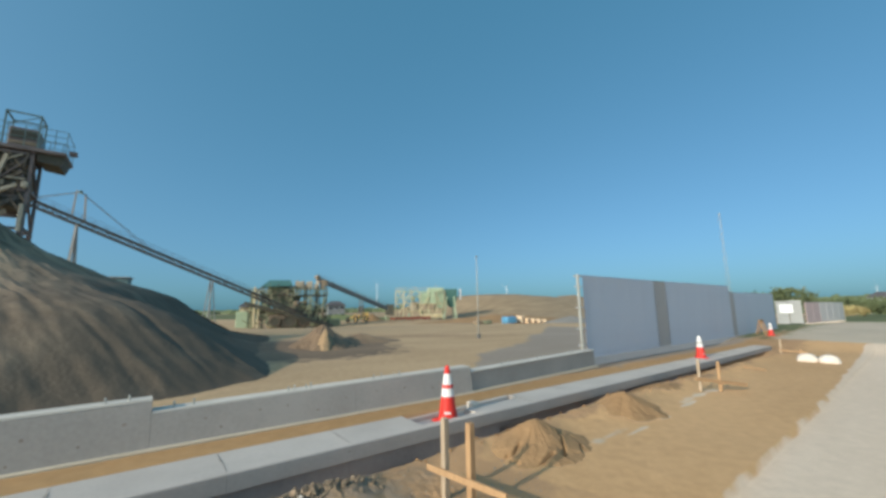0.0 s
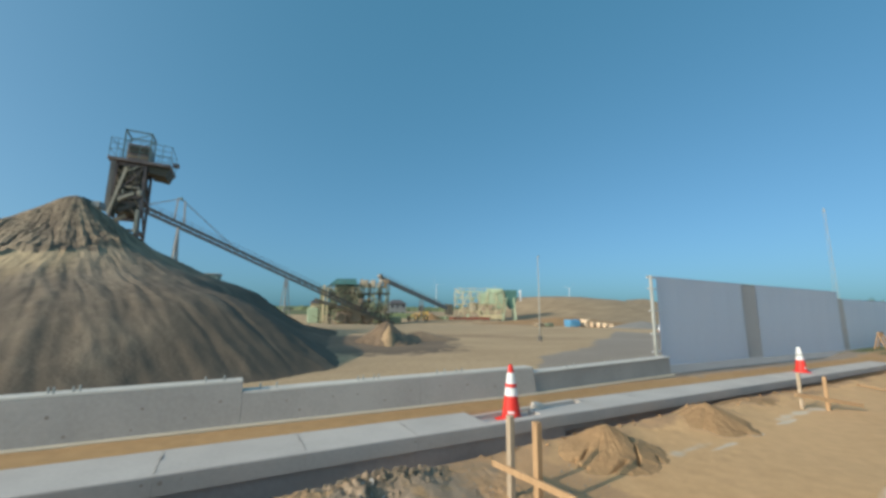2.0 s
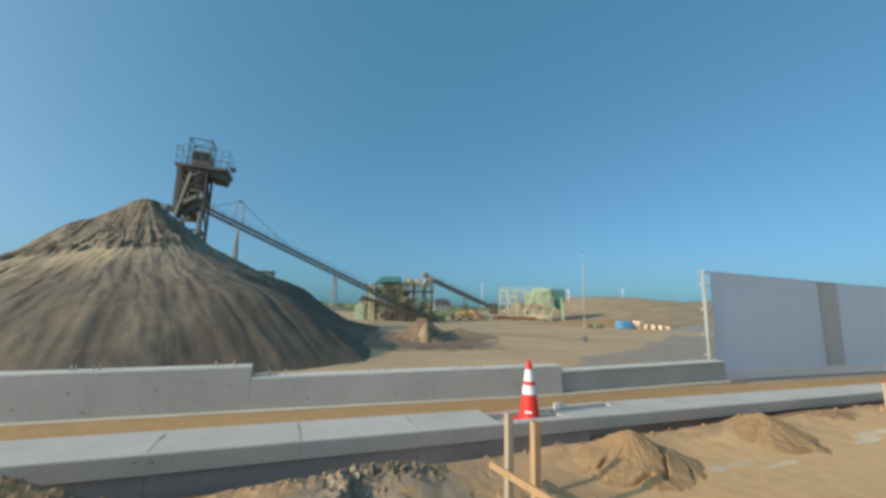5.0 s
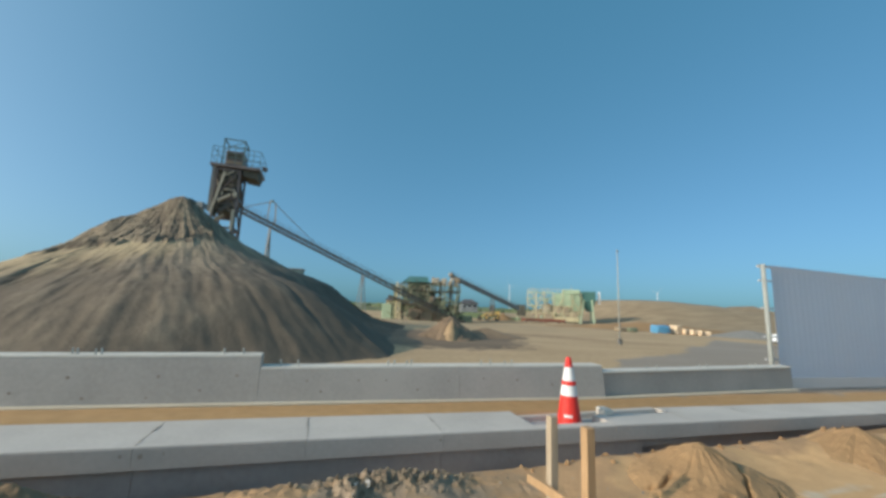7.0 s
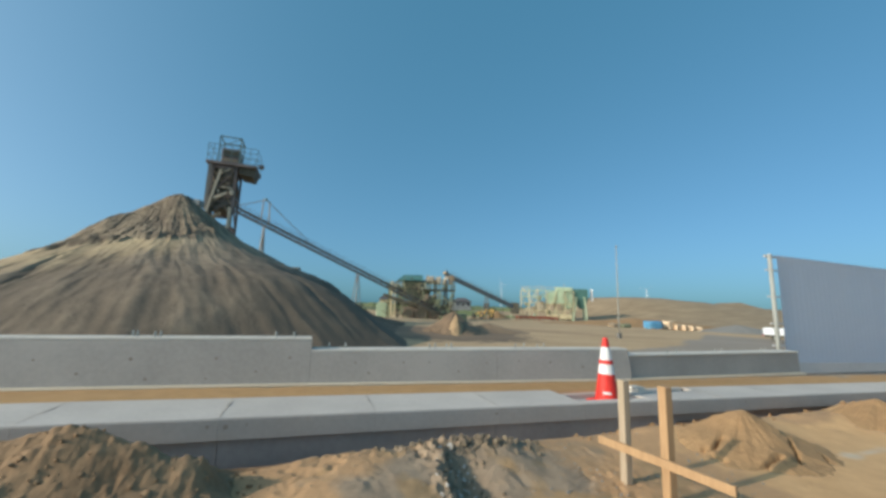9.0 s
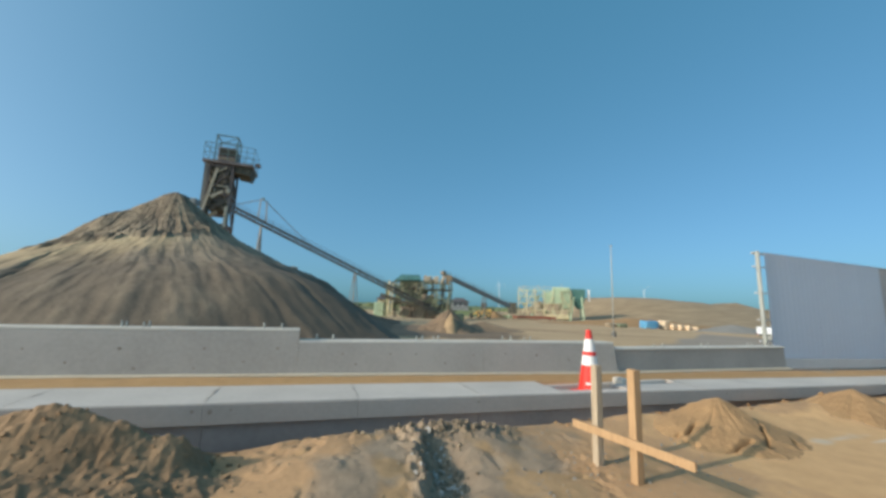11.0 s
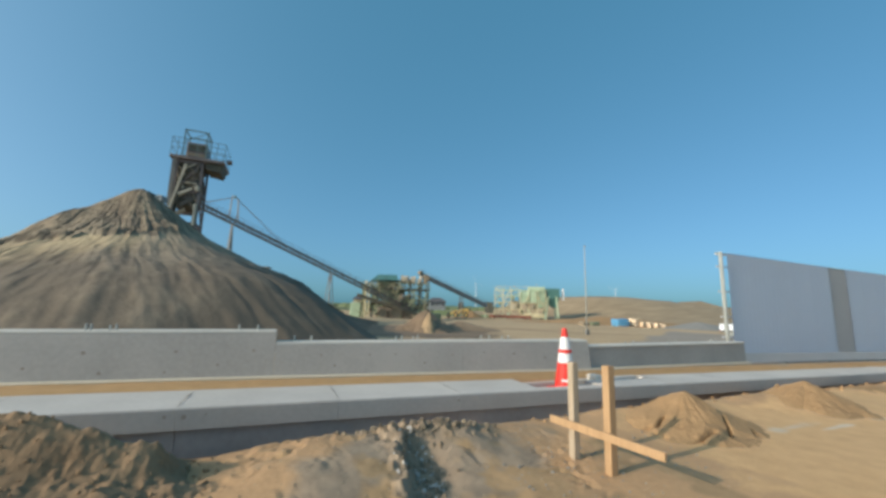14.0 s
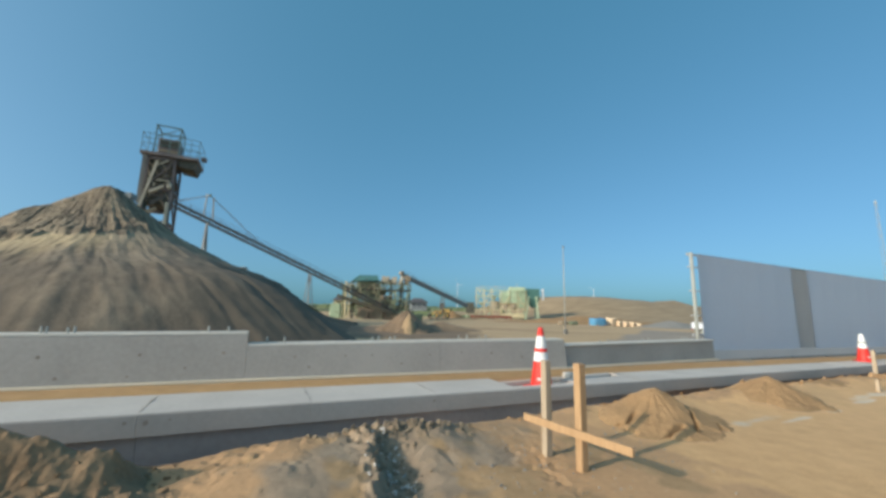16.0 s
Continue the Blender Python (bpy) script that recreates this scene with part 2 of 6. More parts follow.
def ground_material():
    """Sand, pale gravel road, asphalt and grass, told apart by signed distances kept on the sheet, with ragged edges."""
    m = surf("site_ground", (0.355, 0.209, 0.105), (0.503, 0.302, 0.156), 0.8, 0.95, 0.4, 26.0, depth=0.006)
    n, link = m.node_tree.nodes, m.node_tree.links.new
    bsdf = n["Principled BSDF"]
    last = bsdf.inputs["Base Color"].links[0].from_socket
    tc = n.new("ShaderNodeTexCoord")
    rag = n.new("ShaderNodeTexNoise")
    rag.inputs["Scale"].default_value, rag.inputs["Detail"].default_value = 1.6, 6
    link(tc.outputs["Object"], rag.inputs["Vector"])
    tone = n.new("ShaderNodeTexNoise")
    tone.inputs["Scale"].default_value, tone.inputs["Detail"].default_value = 7, 6
    link(tc.outputs["Object"], tone.inputs["Vector"])
    broad = n.new("ShaderNodeTexNoise")
    broad.inputs["Scale"].default_value, broad.inputs["Detail"].default_value = 0.22, 5
    stretched = n.new("ShaderNodeMapping")
    stretched.inputs["Scale"].default_value = (0.6, 1.6, 1.0)
    stretched.inputs["Rotation"].default_value = (0, 0, 0.5)
    link(tc.outputs["Object"], stretched.inputs["Vector"])
    link(stretched.outputs[0], broad.inputs["Vector"])
    both = n.new("ShaderNodeMath")
    both.operation = "MULTIPLY_ADD"
    both.inputs[1].default_value = 1.2
    link(broad.outputs[0], both.inputs[0])
    link(tone.outputs[0], both.inputs[2])
    for name, c1, c2, ragged in (("yard", (0.425, 0.282, 0.152), (0.575, 0.392, 0.225), 1.0), ("ochre", (0.395, 0.232, 0.103), (0.5, 0.298, 0.136), 0.05),
                                 ("dark_tone", (0.316, 0.202, 0.112), (0.434, 0.279, 0.153), 1.0), ("spill", (0.164, 0.113, 0.0744), (0.276, 0.192, 0.121), 0.5), ("drysand", (0.545, 0.322, 0.15), (0.67, 0.402, 0.197), 0.8), ("asphalt", (0.3, 0.24, 0.185), (0.365, 0.292, 0.228), 0.8), ("lane", (0.488, 0.394, 0.288), (0.594, 0.483, 0.358), 0.6), ("pale", (0.7, 0.537, 0.391), (0.806, 0.625, 0.465), 0.12),
                                 ("dug", (0.239, 0.15, 0.0856), (0.371, 0.236, 0.135), 0.8), ("grey", (0.235, 0.170, 0.115), (0.37, 0.272, 0.184), 1.0), ("warm", (0.32, 0.20, 0.102), (0.44, 0.28, 0.145), 0.15), ("chalk", (0.52, 0.40, 0.27), (0.72, 0.57, 0.41), 0.5),
                                 ("grass", (0.075, 0.10, 0.035), (0.20, 0.20, 0.085), 3.0), ("brown", (0.265, 0.185, 0.11), (0.42, 0.303, 0.182), 6.0)):
        at = n.new("ShaderNodeAttribute")
        at.attribute_name = name
        off = n.new("ShaderNodeMath")
        off.operation = "MULTIPLY_ADD"
        off.inputs[1].default_value = ragged * 2
        link(rag.outputs[0], off.inputs[0])
        link(at.outputs["Fac"], off.inputs[2])
        edge = n.new("ShaderNodeMapRange")
        edge.inputs["From Min"].default_value, edge.inputs["From Max"].default_value = ragged * 0.9, ragged * 1.1 + 0.03
        link(off.outputs[0], edge.inputs[0])
        two = n.new("ShaderNodeMix")
        two.data_type = "RGBA"
        two.inputs["A"].default_value, two.inputs["B"].default_value = (*c1, 1), (*c2, 1)
        rise = n.new("ShaderNodeMapRange")
        rise.inputs["From Min"].default_value, rise.inputs["From Max"].default_value = 0.82, 1.38
        link(both.outputs[0], rise.inputs[0])
        link(rise.outputs[0], two.inputs["Factor"])
        lay = n.new("ShaderNodeMix")
        lay.data_type = "RGBA"
        link(edge.outputs[0], lay.inputs["Factor"])
        link(last, lay.inputs["A"])
        link(two.outputs["Result"], lay.inputs["B"])
        last = lay.outputs["Result"]
    link(last, bsdf.inputs["Base Color"])
    fine = bsdf.inputs["Normal"].links[0].from_socket
    lump = n.new("ShaderNodeTexNoise")
    lump.inputs["Scale"].default_value, lump.inputs["Detail"].default_value, lump.inputs["Roughness"].default_value = 11, 8, 0.65
    link(tc.outputs["Object"], lump.inputs["Vector"])
    over = n.new("ShaderNodeBump")
    over.inputs["Strength"].default_value, over.inputs["Distance"].default_value = 0.42, 0.025
    link(lump.outputs[0], over.inputs["Height"])
    link(fine, over.inputs["Normal"])
    link(over.outputs[0], bsdf.inputs["Normal"])
    return m


M_GROUND = ground_material()
M_PILE = pile_material()


# ---- building helpers ----
def thing(name, at=(0, 0, 0), label="", category="", group="", kind="", turn=0):
    ob = new(name)
    ob.matrix_world = pose(*at, 0, 0, turn)
    return tagged(ob, label, category, group, kind)


def part(name, bm, material, parent=None, label="", smooth=False):
    me = bpy.data.meshes.new(name)
    if smooth:
        for f in bm.faces:
            f.smooth = True
    bm.to_mesh(me)
    bm.free()
    me.materials.append(material)
    ob = new(name, me)
    ob.parent = parent
    if label:
        ob["label"] = label
    return ob


def box(bm, lo, hi, bevel=0.0, turn=None):
    """A box from corner to corner, its edges bevelled; turn: a matrix for it."""
    lo, hi = Vector(lo), Vector(hi)
    made = bmesh.ops.create_cube(bm, size=1.0, matrix=Matrix.Translation((lo + hi) / 2) @ Matrix.Diagonal((*(hi - lo), 1)))
    vs = made["verts"]
    if turn is not None:
        bmesh.ops.transform(bm, matrix=turn, verts=vs)
    if bevel:
        es = list({e for v in vs for e in v.link_edges})
        bmesh.ops.bevel(bm, geom=es, offset=bevel, segments=1, affect="EDGES", profile=0.5)
    return bm


def beam(bm, p, q, w=0.1, h=None):
    """A straight bar of section w x h from p to q."""
    p, q = Vector(p), Vector(q)
    h = h or w
    way = q - p
    turn = way.to_track_quat("Z", "Y").to_matrix().to_4x4()
    bmesh.ops.create_cube(bm, size=1.0, matrix=Matrix.Translation((p + q) / 2) @ turn @ Matrix.Diagonal((w, h, way.length, 1)))
    return bm


def tube(bm, p, q, r1, r2=None, sides=10):
    p, q = Vector(p), Vector(q)
    way = q - p
    turn = way.to_track_quat("Z", "Y").to_matrix().to_4x4()
    bmesh.ops.create_cone(bm, cap_ends=True, segments=sides, radius1=r1, radius2=r1 if r2 is None else r2, depth=way.length, matrix=Matrix.Translation((p + q) / 2) @ turn)
    return bm


def B():
    return bmesh.new()


def lathe(bm, profile, sides=28):
    """A turned shape from (radius, height) pairs."""
    rings = [[bm.verts.new((r * math.cos(a), r * math.sin(a), z)) for a in (2 * math.pi * k / sides for k in range(sides))] for r, z in profile]
    for lo, hi in zip(rings, rings[1:]):
        for k in range(sides):
            bm.faces.new((lo[k], lo[(k + 1) % sides], hi[(k + 1) % sides], hi[k]))
    return bm


def cells(ix, iy, seed):
    v = np.sin(ix * 127.1 + iy * 311.7 + seed * 74.7) * 43758.5453
    return v - np.floor(v)


def waves(x, y, size, seed=0, octaves=4, rough=0.5):
    """Smooth noise from -1 to 1 with features of that size in metres."""
    out, amp, total = 0 * x, 1.0, 0.0
    for o in range(octaves):
        u, v = x / size * 2**o + 13.7 * o, y / size * 2**o - 7.3 * o
        iu, iv = np.floor(u), np.floor(v)
        fu, fv = u - iu, v - iv
        fu, fv = fu * fu * (3 - 2 * fu), fv * fv * (3 - 2 * fv)
        a, b = cells(iu, iv, seed + o), cells(iu + 1, iv, seed + o)
        c, d = cells(iu, iv + 1, seed + o), cells(iu + 1, iv + 1, seed + o)
        out = out + amp * ((a * (1 - fu) + b * fu) * (1 - fv) + (c * (1 - fu) + d * fu) * fv)
        total += amp
        amp *= rough
    return out / total * 2 - 1


def step(a, b, x):
    k = np.clip((x - a) / (b - a), 0, 1)
    return k * k * (3 - 2 * k)


def sheet(name, X, Y, Z, material, attrs=None, smooth=True):
    """A mesh over a grid of points."""
    rows, cols = X.shape
    me = bpy.data.meshes.new(name)
    k = np.arange(rows * cols).reshape(rows, cols)
    faces = np.stack([k[:-1, :-1], k[:-1, 1:], k[1:, 1:], k[1:, :-1]], -1).reshape(-1, 4)
    me.vertices.add(rows * cols)
    me.vertices.foreach_set("co", np.stack([X, Y, Z], -1).astype(np.float32).ravel())
    me.loops.add(len(faces) * 4)
    me.loops.foreach_set("vertex_index", faces.astype(np.int32).ravel())
    me.polygons.add(len(faces))
    me.polygons.foreach_set("loop_start", np.arange(0, len(faces) * 4, 4, dtype=np.int32))
    me.polygons.foreach_set("use_smooth", np.full(len(faces), smooth))
    me.update(calc_edges=True)
    me.validate()
    for key, values in (attrs or {}).items():
        at = me.attributes.new(key, "FLOAT", "POINT")
        at.data.foreach_set("value", values.astype(np.float32).ravel())
    me.materials.append(material)
    return new(name, me)


# ---- ground ----
def fall(u, top):
    return top * np.tanh(u / top)


def yard_height(x, y):
    return -0.12 - 0.023 * np.where(x > 0, fall(x, 110.0), fall(x, 12.0)) - 0.010 * np.where(y > 0, fall(y, 110.0), fall(y, 8.0)) - 1.0 * np.exp(-(((x - 22) / 17) ** 2) - ((y - 70) / 17) ** 2)


def strip_height(x):
    return -0.023 * np.where(x > 0, fall(x, 60.0), fall(x, 8.0))


def ground_height(x, y):
    yard = yard_height(x, y)
    front = -0.235 + 0.010 * waves(x, y, 1.3, 3, 2)
    # the backfill before the gutter: a crest left along the open trench
    band = step(-4.03, -3.6, y)
    rough = (1 - step(1.9, 2.9, x + 0.3 * waves(x, y, 0.7, 7, 3))) * band
    rim = np.interp(x, [-4.0, -0.6, -0.1, 0.32, 0.58, 0.8, 1.0, 1.2, 1.5, 1.85, 2.4, 3.0, 4.2, 5.0, 5.6, 6.5, 7.2, 8.5, 12.0, 18.0], [0.0, 0.02, 0.05, 0.08, 0.07, 0.09, 0.125, 0.125, 0.10, 0.045, 0.02, 0.07, 0.06, 0.065, 0.12, 0.15, 0.10, 0.09, 0.10, 0.05])
    back = y + 1.84 + 0.05 * waves(x, y, 0.5, 10, 2)
    front = front + rim * np.where(back > 0, np.exp(-((back / 0.2) ** 2)), np.exp(-((back / (0.42 + 0.2 * step(3.5, 6.0, x))) ** 2))) * (1 + 0.35 * waves(x, y, 0.35, 4, 3) + 0.3 * step(3.5, 6.0, x) * waves(x, y, 1.1, 36, 2))
    # a smooth mound, broken off along one side, and the hollow under its broken edge
    brink = x - 0.84 - 0.16 * (y + 2.2) + 0.14 * waves(x, y, 0.34, 14, 4, 0.6)
    front = front + 0.10 * (1 - step(-0.03, 0.045, brink)) * np.exp(-(((x - 0.42) / 0.75) ** 2) - ((y + 2.35) / 0.5) ** 2)
    front = front - 0.07 * np.exp(-(((x - 1.0 - 0.1 * (y + 2.3)) / 0.15) ** 2) - ((y + 2.36) / 0.28) ** 2) * (1 + 0.7 * waves(x, y, 0.2, 20, 3, 0.6))
    # crumbling surface: soft swells, then broken crust in patches
    front = front + rough * (0.014 * waves(x, y, 0.42, 8, 3) + 0.0045 * waves(x, y, 0.09, 23, 4, 0.62))
    patch = step(0.05, 0.45, waves(x, y, 0.6, 29, 2)) * rough
    crest = rough * np.exp(-(((x - 1.15) / 0.5) ** 2) - ((y + 1.86) / 0.17) ** 2) + 0.8 * rough * np.exp(-((brink / 0.10) ** 2)) * step(-2.9, -2.6, y) * (1 - step(-2.0, -1.85, y))
    front = front - 0.02 * patch * np.clip(0.30 - np.abs(waves(x, y, 0.16, 9, 3, 0.6)), 0, 1) / 0.3
    front = front + crest * (0.13 * (0.3 - np.abs(waves(x, y, 0.13, 27, 5, 0.72))) + 0.05 * waves(x, y, 0.06, 38, 3, 0.7) + 0.02 * step(0.0, 0.14, waves(x, y, 0.06, 28, 2)))
    # wheel-smoothed dry sand further on, a few foot scuffs in it
    front = front + (1 - rough) * band * (0.0015 * waves(x, y, 0.5, 5, 3) - 0.004 * np.clip(waves(x, y, 0.23, 35, 2) - 0.45, 0, 1))
    spoil = step(4.0, 5.5, x) * (1 - step(18.0, 20.0, x))
    front = front + spoil * np.exp(-(((y + 1.95) / 0.3) ** 2)) * 0.07 * waves(x, y, 0.6, 17, 4, 0.6)
    trench = step(-1.70, -1.56, y + 0.09 * waves(x, y, 0.3, 19, 4, 0.6)) * (1 - step(18.5, 20.5, x))
    front = front - trench * (0.16 + rim + spoil * (0.14 + 0.09 * waves(x, y, 0.45, 22, 3)) + 0.02 * waves(x, y, 0.3, 6))
    front = np.where(y < -4.03, -0.3 + 0.004 * waves(x, y, 0.8, 2), front)
    front = front - np.where(x > 4, np.minimum(0.023 * (x - 4), 0.5), 0.0)
    near = np.where(y > 0.1, yard, np.where(y > -0.66, strip_height(x) - 0.012 + 0.01 * waves(x, y, 0.4, 1), np.where(y > -1.22, -0.6, front)))
    lane = -0.42 - 0.010 * np.clip(x - 25, 0, 60)
    far = lane + (yard_height(x, np.maximum(y, 0.0)) - lane) * np.maximum(step(1.2, 7.0, y), step(70, 130, x))
    out = near + (far - near) * step(21.2, 25.0, x)
    # long embankment behind the plant, lower rise beyond it
    crest = 9.2 * step(70, 112, x) * (1 - 0.62 * step(126, 192, x))
    out = out + crest * np.exp(-((np.minimum(y - 108 + 0.12 * (x - 100), 0) / 34) ** 2)) * (1 - step(125, 175, y)) * (1 - step(190, 250, x)) * (1 + 0.05 * waves(x, y, 26, 12, 5, 0.5))
    out = out + 10.0 * np.exp(-(((x - 236) / 22) ** 2) - ((y - 150) / 26) ** 2) + 9.0 * np.exp(-(((x - 292) / 46) ** 2) - ((y - 158) / 40) ** 2)
    # gentle swells far off
    dist = np.hypot(x, y)
    out = out + step(150, 700, dist) * 4.0 * waves(x, y, 260, 21, 3)
    return out


def axis(*runs):
    """Grid lines: runs of (from, to, step)."""
    out = []
    for a, b, d in runs:
        out += list(np.arange(a, b - 1e-6, d))
    return np.array(out + [runs[-1][1]])


def stretch(a, b, count):
    return list(a * (b / a) ** (np.arange(1, count + 1) / count))


gx = np.concatenate([-np.array(stretch(9.0, 3500, 34))[::-1], axis((-9, -3.2, 0.2), (-3.2, -0.7, 0.03), (-0.7, 2.6, 0.012), (2.6, 8.5, 0.035), (8.5, 24, 0.1), (24, 60, 0.8)), stretch(60, 4200, 46)])
gy = np.concatenate([-np.array(stretch(6.0, 3500, 26))[::-1], axis((-6, -4.2, 0.15), (-4.2, -3.4, 0.03), (-3.4, -1.42, 0.013), (-1.42, -1.22, 0.05)), [-1.212, -0.668, -0.655], axis((-0.5, 0.0, 0.16), ), [0.09, 0.11], axis((0.2, 14, 0.3), (14, 50, 0.8)), stretch(50, 4200, 50)])
GX, GY = np.meshgrid(gx, gy)
GZ = ground_height(GX, GY)
masks = dict(
    yard=np.clip(np.minimum(GY - 0.1, 60), -3, 8),
    ochre=np.clip(np.minimum(0.3 - np.abs(GY + 0.33), 23 - GX), -3, 0.3),
    asphalt=np.clip(np.minimum.reduce([0.66 * GX - 2.6 - GY + 1.6 * np.exp(-((GX - 10) / 4.0) ** 2) + 0.8 * waves(GX, GY, 4.0, 60, 2), GY - 0.2, 40 - GX]), -3, 3),
    lane=np.clip(np.minimum.reduce([GX - 24.6, 78 - GX, -0.6 - GY + 0.06 * (GX - 25)]), -3, 3),
    pale=np.clip(np.minimum(-4.03 + 0.02 * np.maximum(GX - 8, 0) - GY, 24.6 - GX), -3, 3),
    dug=np.clip(np.minimum.reduce([-0.1 - GX, GX + 4.5, GY + 3.3, -1.0 - GY]), -3, 0.9) - 0.5,
    grey=np.clip(np.minimum.reduce([1.0 - np.abs(GX - 1.05) * 0.7, GY + 3.6, -1.0 - GY]), -3, 1) - 0.45,
    warm=np.clip(np.minimum.reduce([0.30 * waves(GX, GY, 0.5, 91, 4, 0.62) - 0.075, GX + 0.6, 2.6 - GX, GY + 3.4, -1.6 - GY]), -3, 0.3),
    # long darker band across the yard sand
    dark_tone=np.clip(1.6 - np.abs(GY - 18.5 + 0.45 * (GX - 14)) * 0.5, -3, 1.2) - 0.9 - 0.05 * np.abs(GX - 14),
    drysand=np.clip(np.minimum.reduce([(GX - 3.0) * 0.8, -1.9 - GY, 27 - GX]), -3, 2),
    chalk=np.maximum.reduce([0.25 - 0.25 * np.hypot((GX - cx) / rx, (GY - cy) / ry) for cx, cy, rx, ry in ((4.68, -2.62, 0.40, 0.085), (5.15, -2.75, 0.32, 0.04), (6.15, -2.73, 0.14, 0.03), (7.3, -2.63, 0.4, 0.035), (8.2, -2.52, 0.75, 0.085))]),
    # dark sand laid where the stockpile's shadow falls, deepening that shadow by colour
    spill=np.clip(1.2 - 1.2 * np.hypot((GX - 5.4) / 5.2, (GY - 13.6) / 6.0), -3, 1),
    grass=np.clip(np.maximum.reduce([np.minimum(GX - 52, np.maximum(6 - GY, GY - 125)), GY - 135, np.minimum.reduce([GX - 30, 66 - GX, GY - 90, 132 - GY]) * 0.7, np.minimum.reduce([GX - 22.5, 52 - GX, (GY + 1.8) * 1.4, 6 - GY]) * 0.8]), -6, 6) - 2.0,
    brown=np.clip(np.minimum.reduce([GX - 60 + 0 * GY, GY - 52, 320 - GX]) + 5 * waves(GX, GY, 24.0, 61, 3), -6, 6),
)
tagged(sheet("ground", GX, GY, GZ, M_GROUND, masks), "sandy building-site ground with a pale gravel road and asphalt apron", "ground", kind="structure")


# ---- gutter blocks, wall and strip ----
def slab_piece(x0, x1, name="slab", y0=-1.25, y1=-0.62, tilt=0.0):
    """One precast gutter cover with a rounded nose, its top following the fall of the strip."""
    bm = B()
    z0, z1 = float(strip_height(np.array(x0))), float(strip_height(np.array(x1)))
    g = 0.001
    sec = [(y1, 0.0), (y0 + 0.016, 0.0), (y0 + 0.004, -0.005), (y0, -0.018), (y0 + 0.004, -0.165), (y0 + 0.05, -0.175), (y1, -0.175)]
    a = [bm.verts.new((x0 + g, y, z0 + z + tilt)) for y, z in sec]
    b = [bm.verts.new((x1 - g, y, z1 + z - tilt)) for y, z in sec]
    n = len(sec)
    for k in range(n):
        bm.faces.new((a[k], a[(k + 1) % n], b[(k + 1) % n], b[k]))
    bm.faces.new(a[::-1])
    bm.faces.new(b)
    bmesh.ops.recalc_face_normals(bm, faces=bm.faces)
    return bm


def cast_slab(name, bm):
    """A slab with a paler top and a darker front face."""
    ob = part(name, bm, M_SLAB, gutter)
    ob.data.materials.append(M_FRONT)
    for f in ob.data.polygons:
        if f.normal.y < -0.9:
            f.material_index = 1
    return ob


gutter = thing("gutter", label="new precast concrete gutter of butted cover slabs beside the wall", category="gutter", kind="structure")
joints = [-8.95, -7.75, -6.55, -5.35, -4.15, -3.0, -1.85, -0.65, 0.55, 1.75, 2.78]
for a, b in zip(joints, joints[1:]):
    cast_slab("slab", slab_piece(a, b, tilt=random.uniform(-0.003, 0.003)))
after = [3.74 + 1.2 * k for k in range(17)]
for a, b in zip(after, after[1:]):
    if a < 20.6:
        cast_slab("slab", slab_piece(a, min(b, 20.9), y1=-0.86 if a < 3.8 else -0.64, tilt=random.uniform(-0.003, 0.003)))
# the open chamber where one cover is missing
cast_slab("rim", slab_piece(2.78, 3.74, y0=-1.25, y1=-1.13))
zc = float(strip_height(np.array(3.3)))
part("back_rim", box(B(), (2.79, -0.70, zc - 0.3), (4.9, -0.62, zc - 0.03), 0.01), M_SLAB, gutter)
part("chamber_floor", box(B(), (2.79, -1.16, zc - 0.3), (4.95, -0.7, zc - 0.09), 0.005), M_BASE, gutter)
part("divider", box(B(), (3.90, -0.90, zc - 0.2), (4.02, -0.74, zc + 0.05), 0.01), M_CAP, gutter)
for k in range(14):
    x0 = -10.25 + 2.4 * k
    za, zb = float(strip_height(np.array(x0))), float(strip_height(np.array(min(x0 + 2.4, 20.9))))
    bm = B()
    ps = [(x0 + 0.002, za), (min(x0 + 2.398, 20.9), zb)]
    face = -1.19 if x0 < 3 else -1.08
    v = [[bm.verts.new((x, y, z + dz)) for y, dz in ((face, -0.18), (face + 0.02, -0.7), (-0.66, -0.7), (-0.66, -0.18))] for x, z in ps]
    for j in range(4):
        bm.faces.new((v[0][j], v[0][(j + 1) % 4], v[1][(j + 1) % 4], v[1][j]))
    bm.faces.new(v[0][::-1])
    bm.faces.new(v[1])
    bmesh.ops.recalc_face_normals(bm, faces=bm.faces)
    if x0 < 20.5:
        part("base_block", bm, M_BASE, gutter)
# small irregular dark smudges on the slab fronts
for x, r in ((-0.72, 0.014), (-0.60, 0.018), (-0.45, 0.008), (1.72, 0.013), (5.3, 0.012)):
    bm = B()
    bmesh.ops.create_circle(bm, cap_ends=True, segments=9, radius=r, matrix=Matrix.Translation((x, -1.2535, float(strip_height(np.array(x))) - 0.05 - r)) @ Matrix.Rotation(radians(90), 4, "X"))
    for vv in bm.verts:
        vv.co += Vector((random.uniform(-r, r) * 0.3, 0, random.uniform(-r, r) * 0.3))
    part("lifting_hole", bm, M_STAIN, gutter)


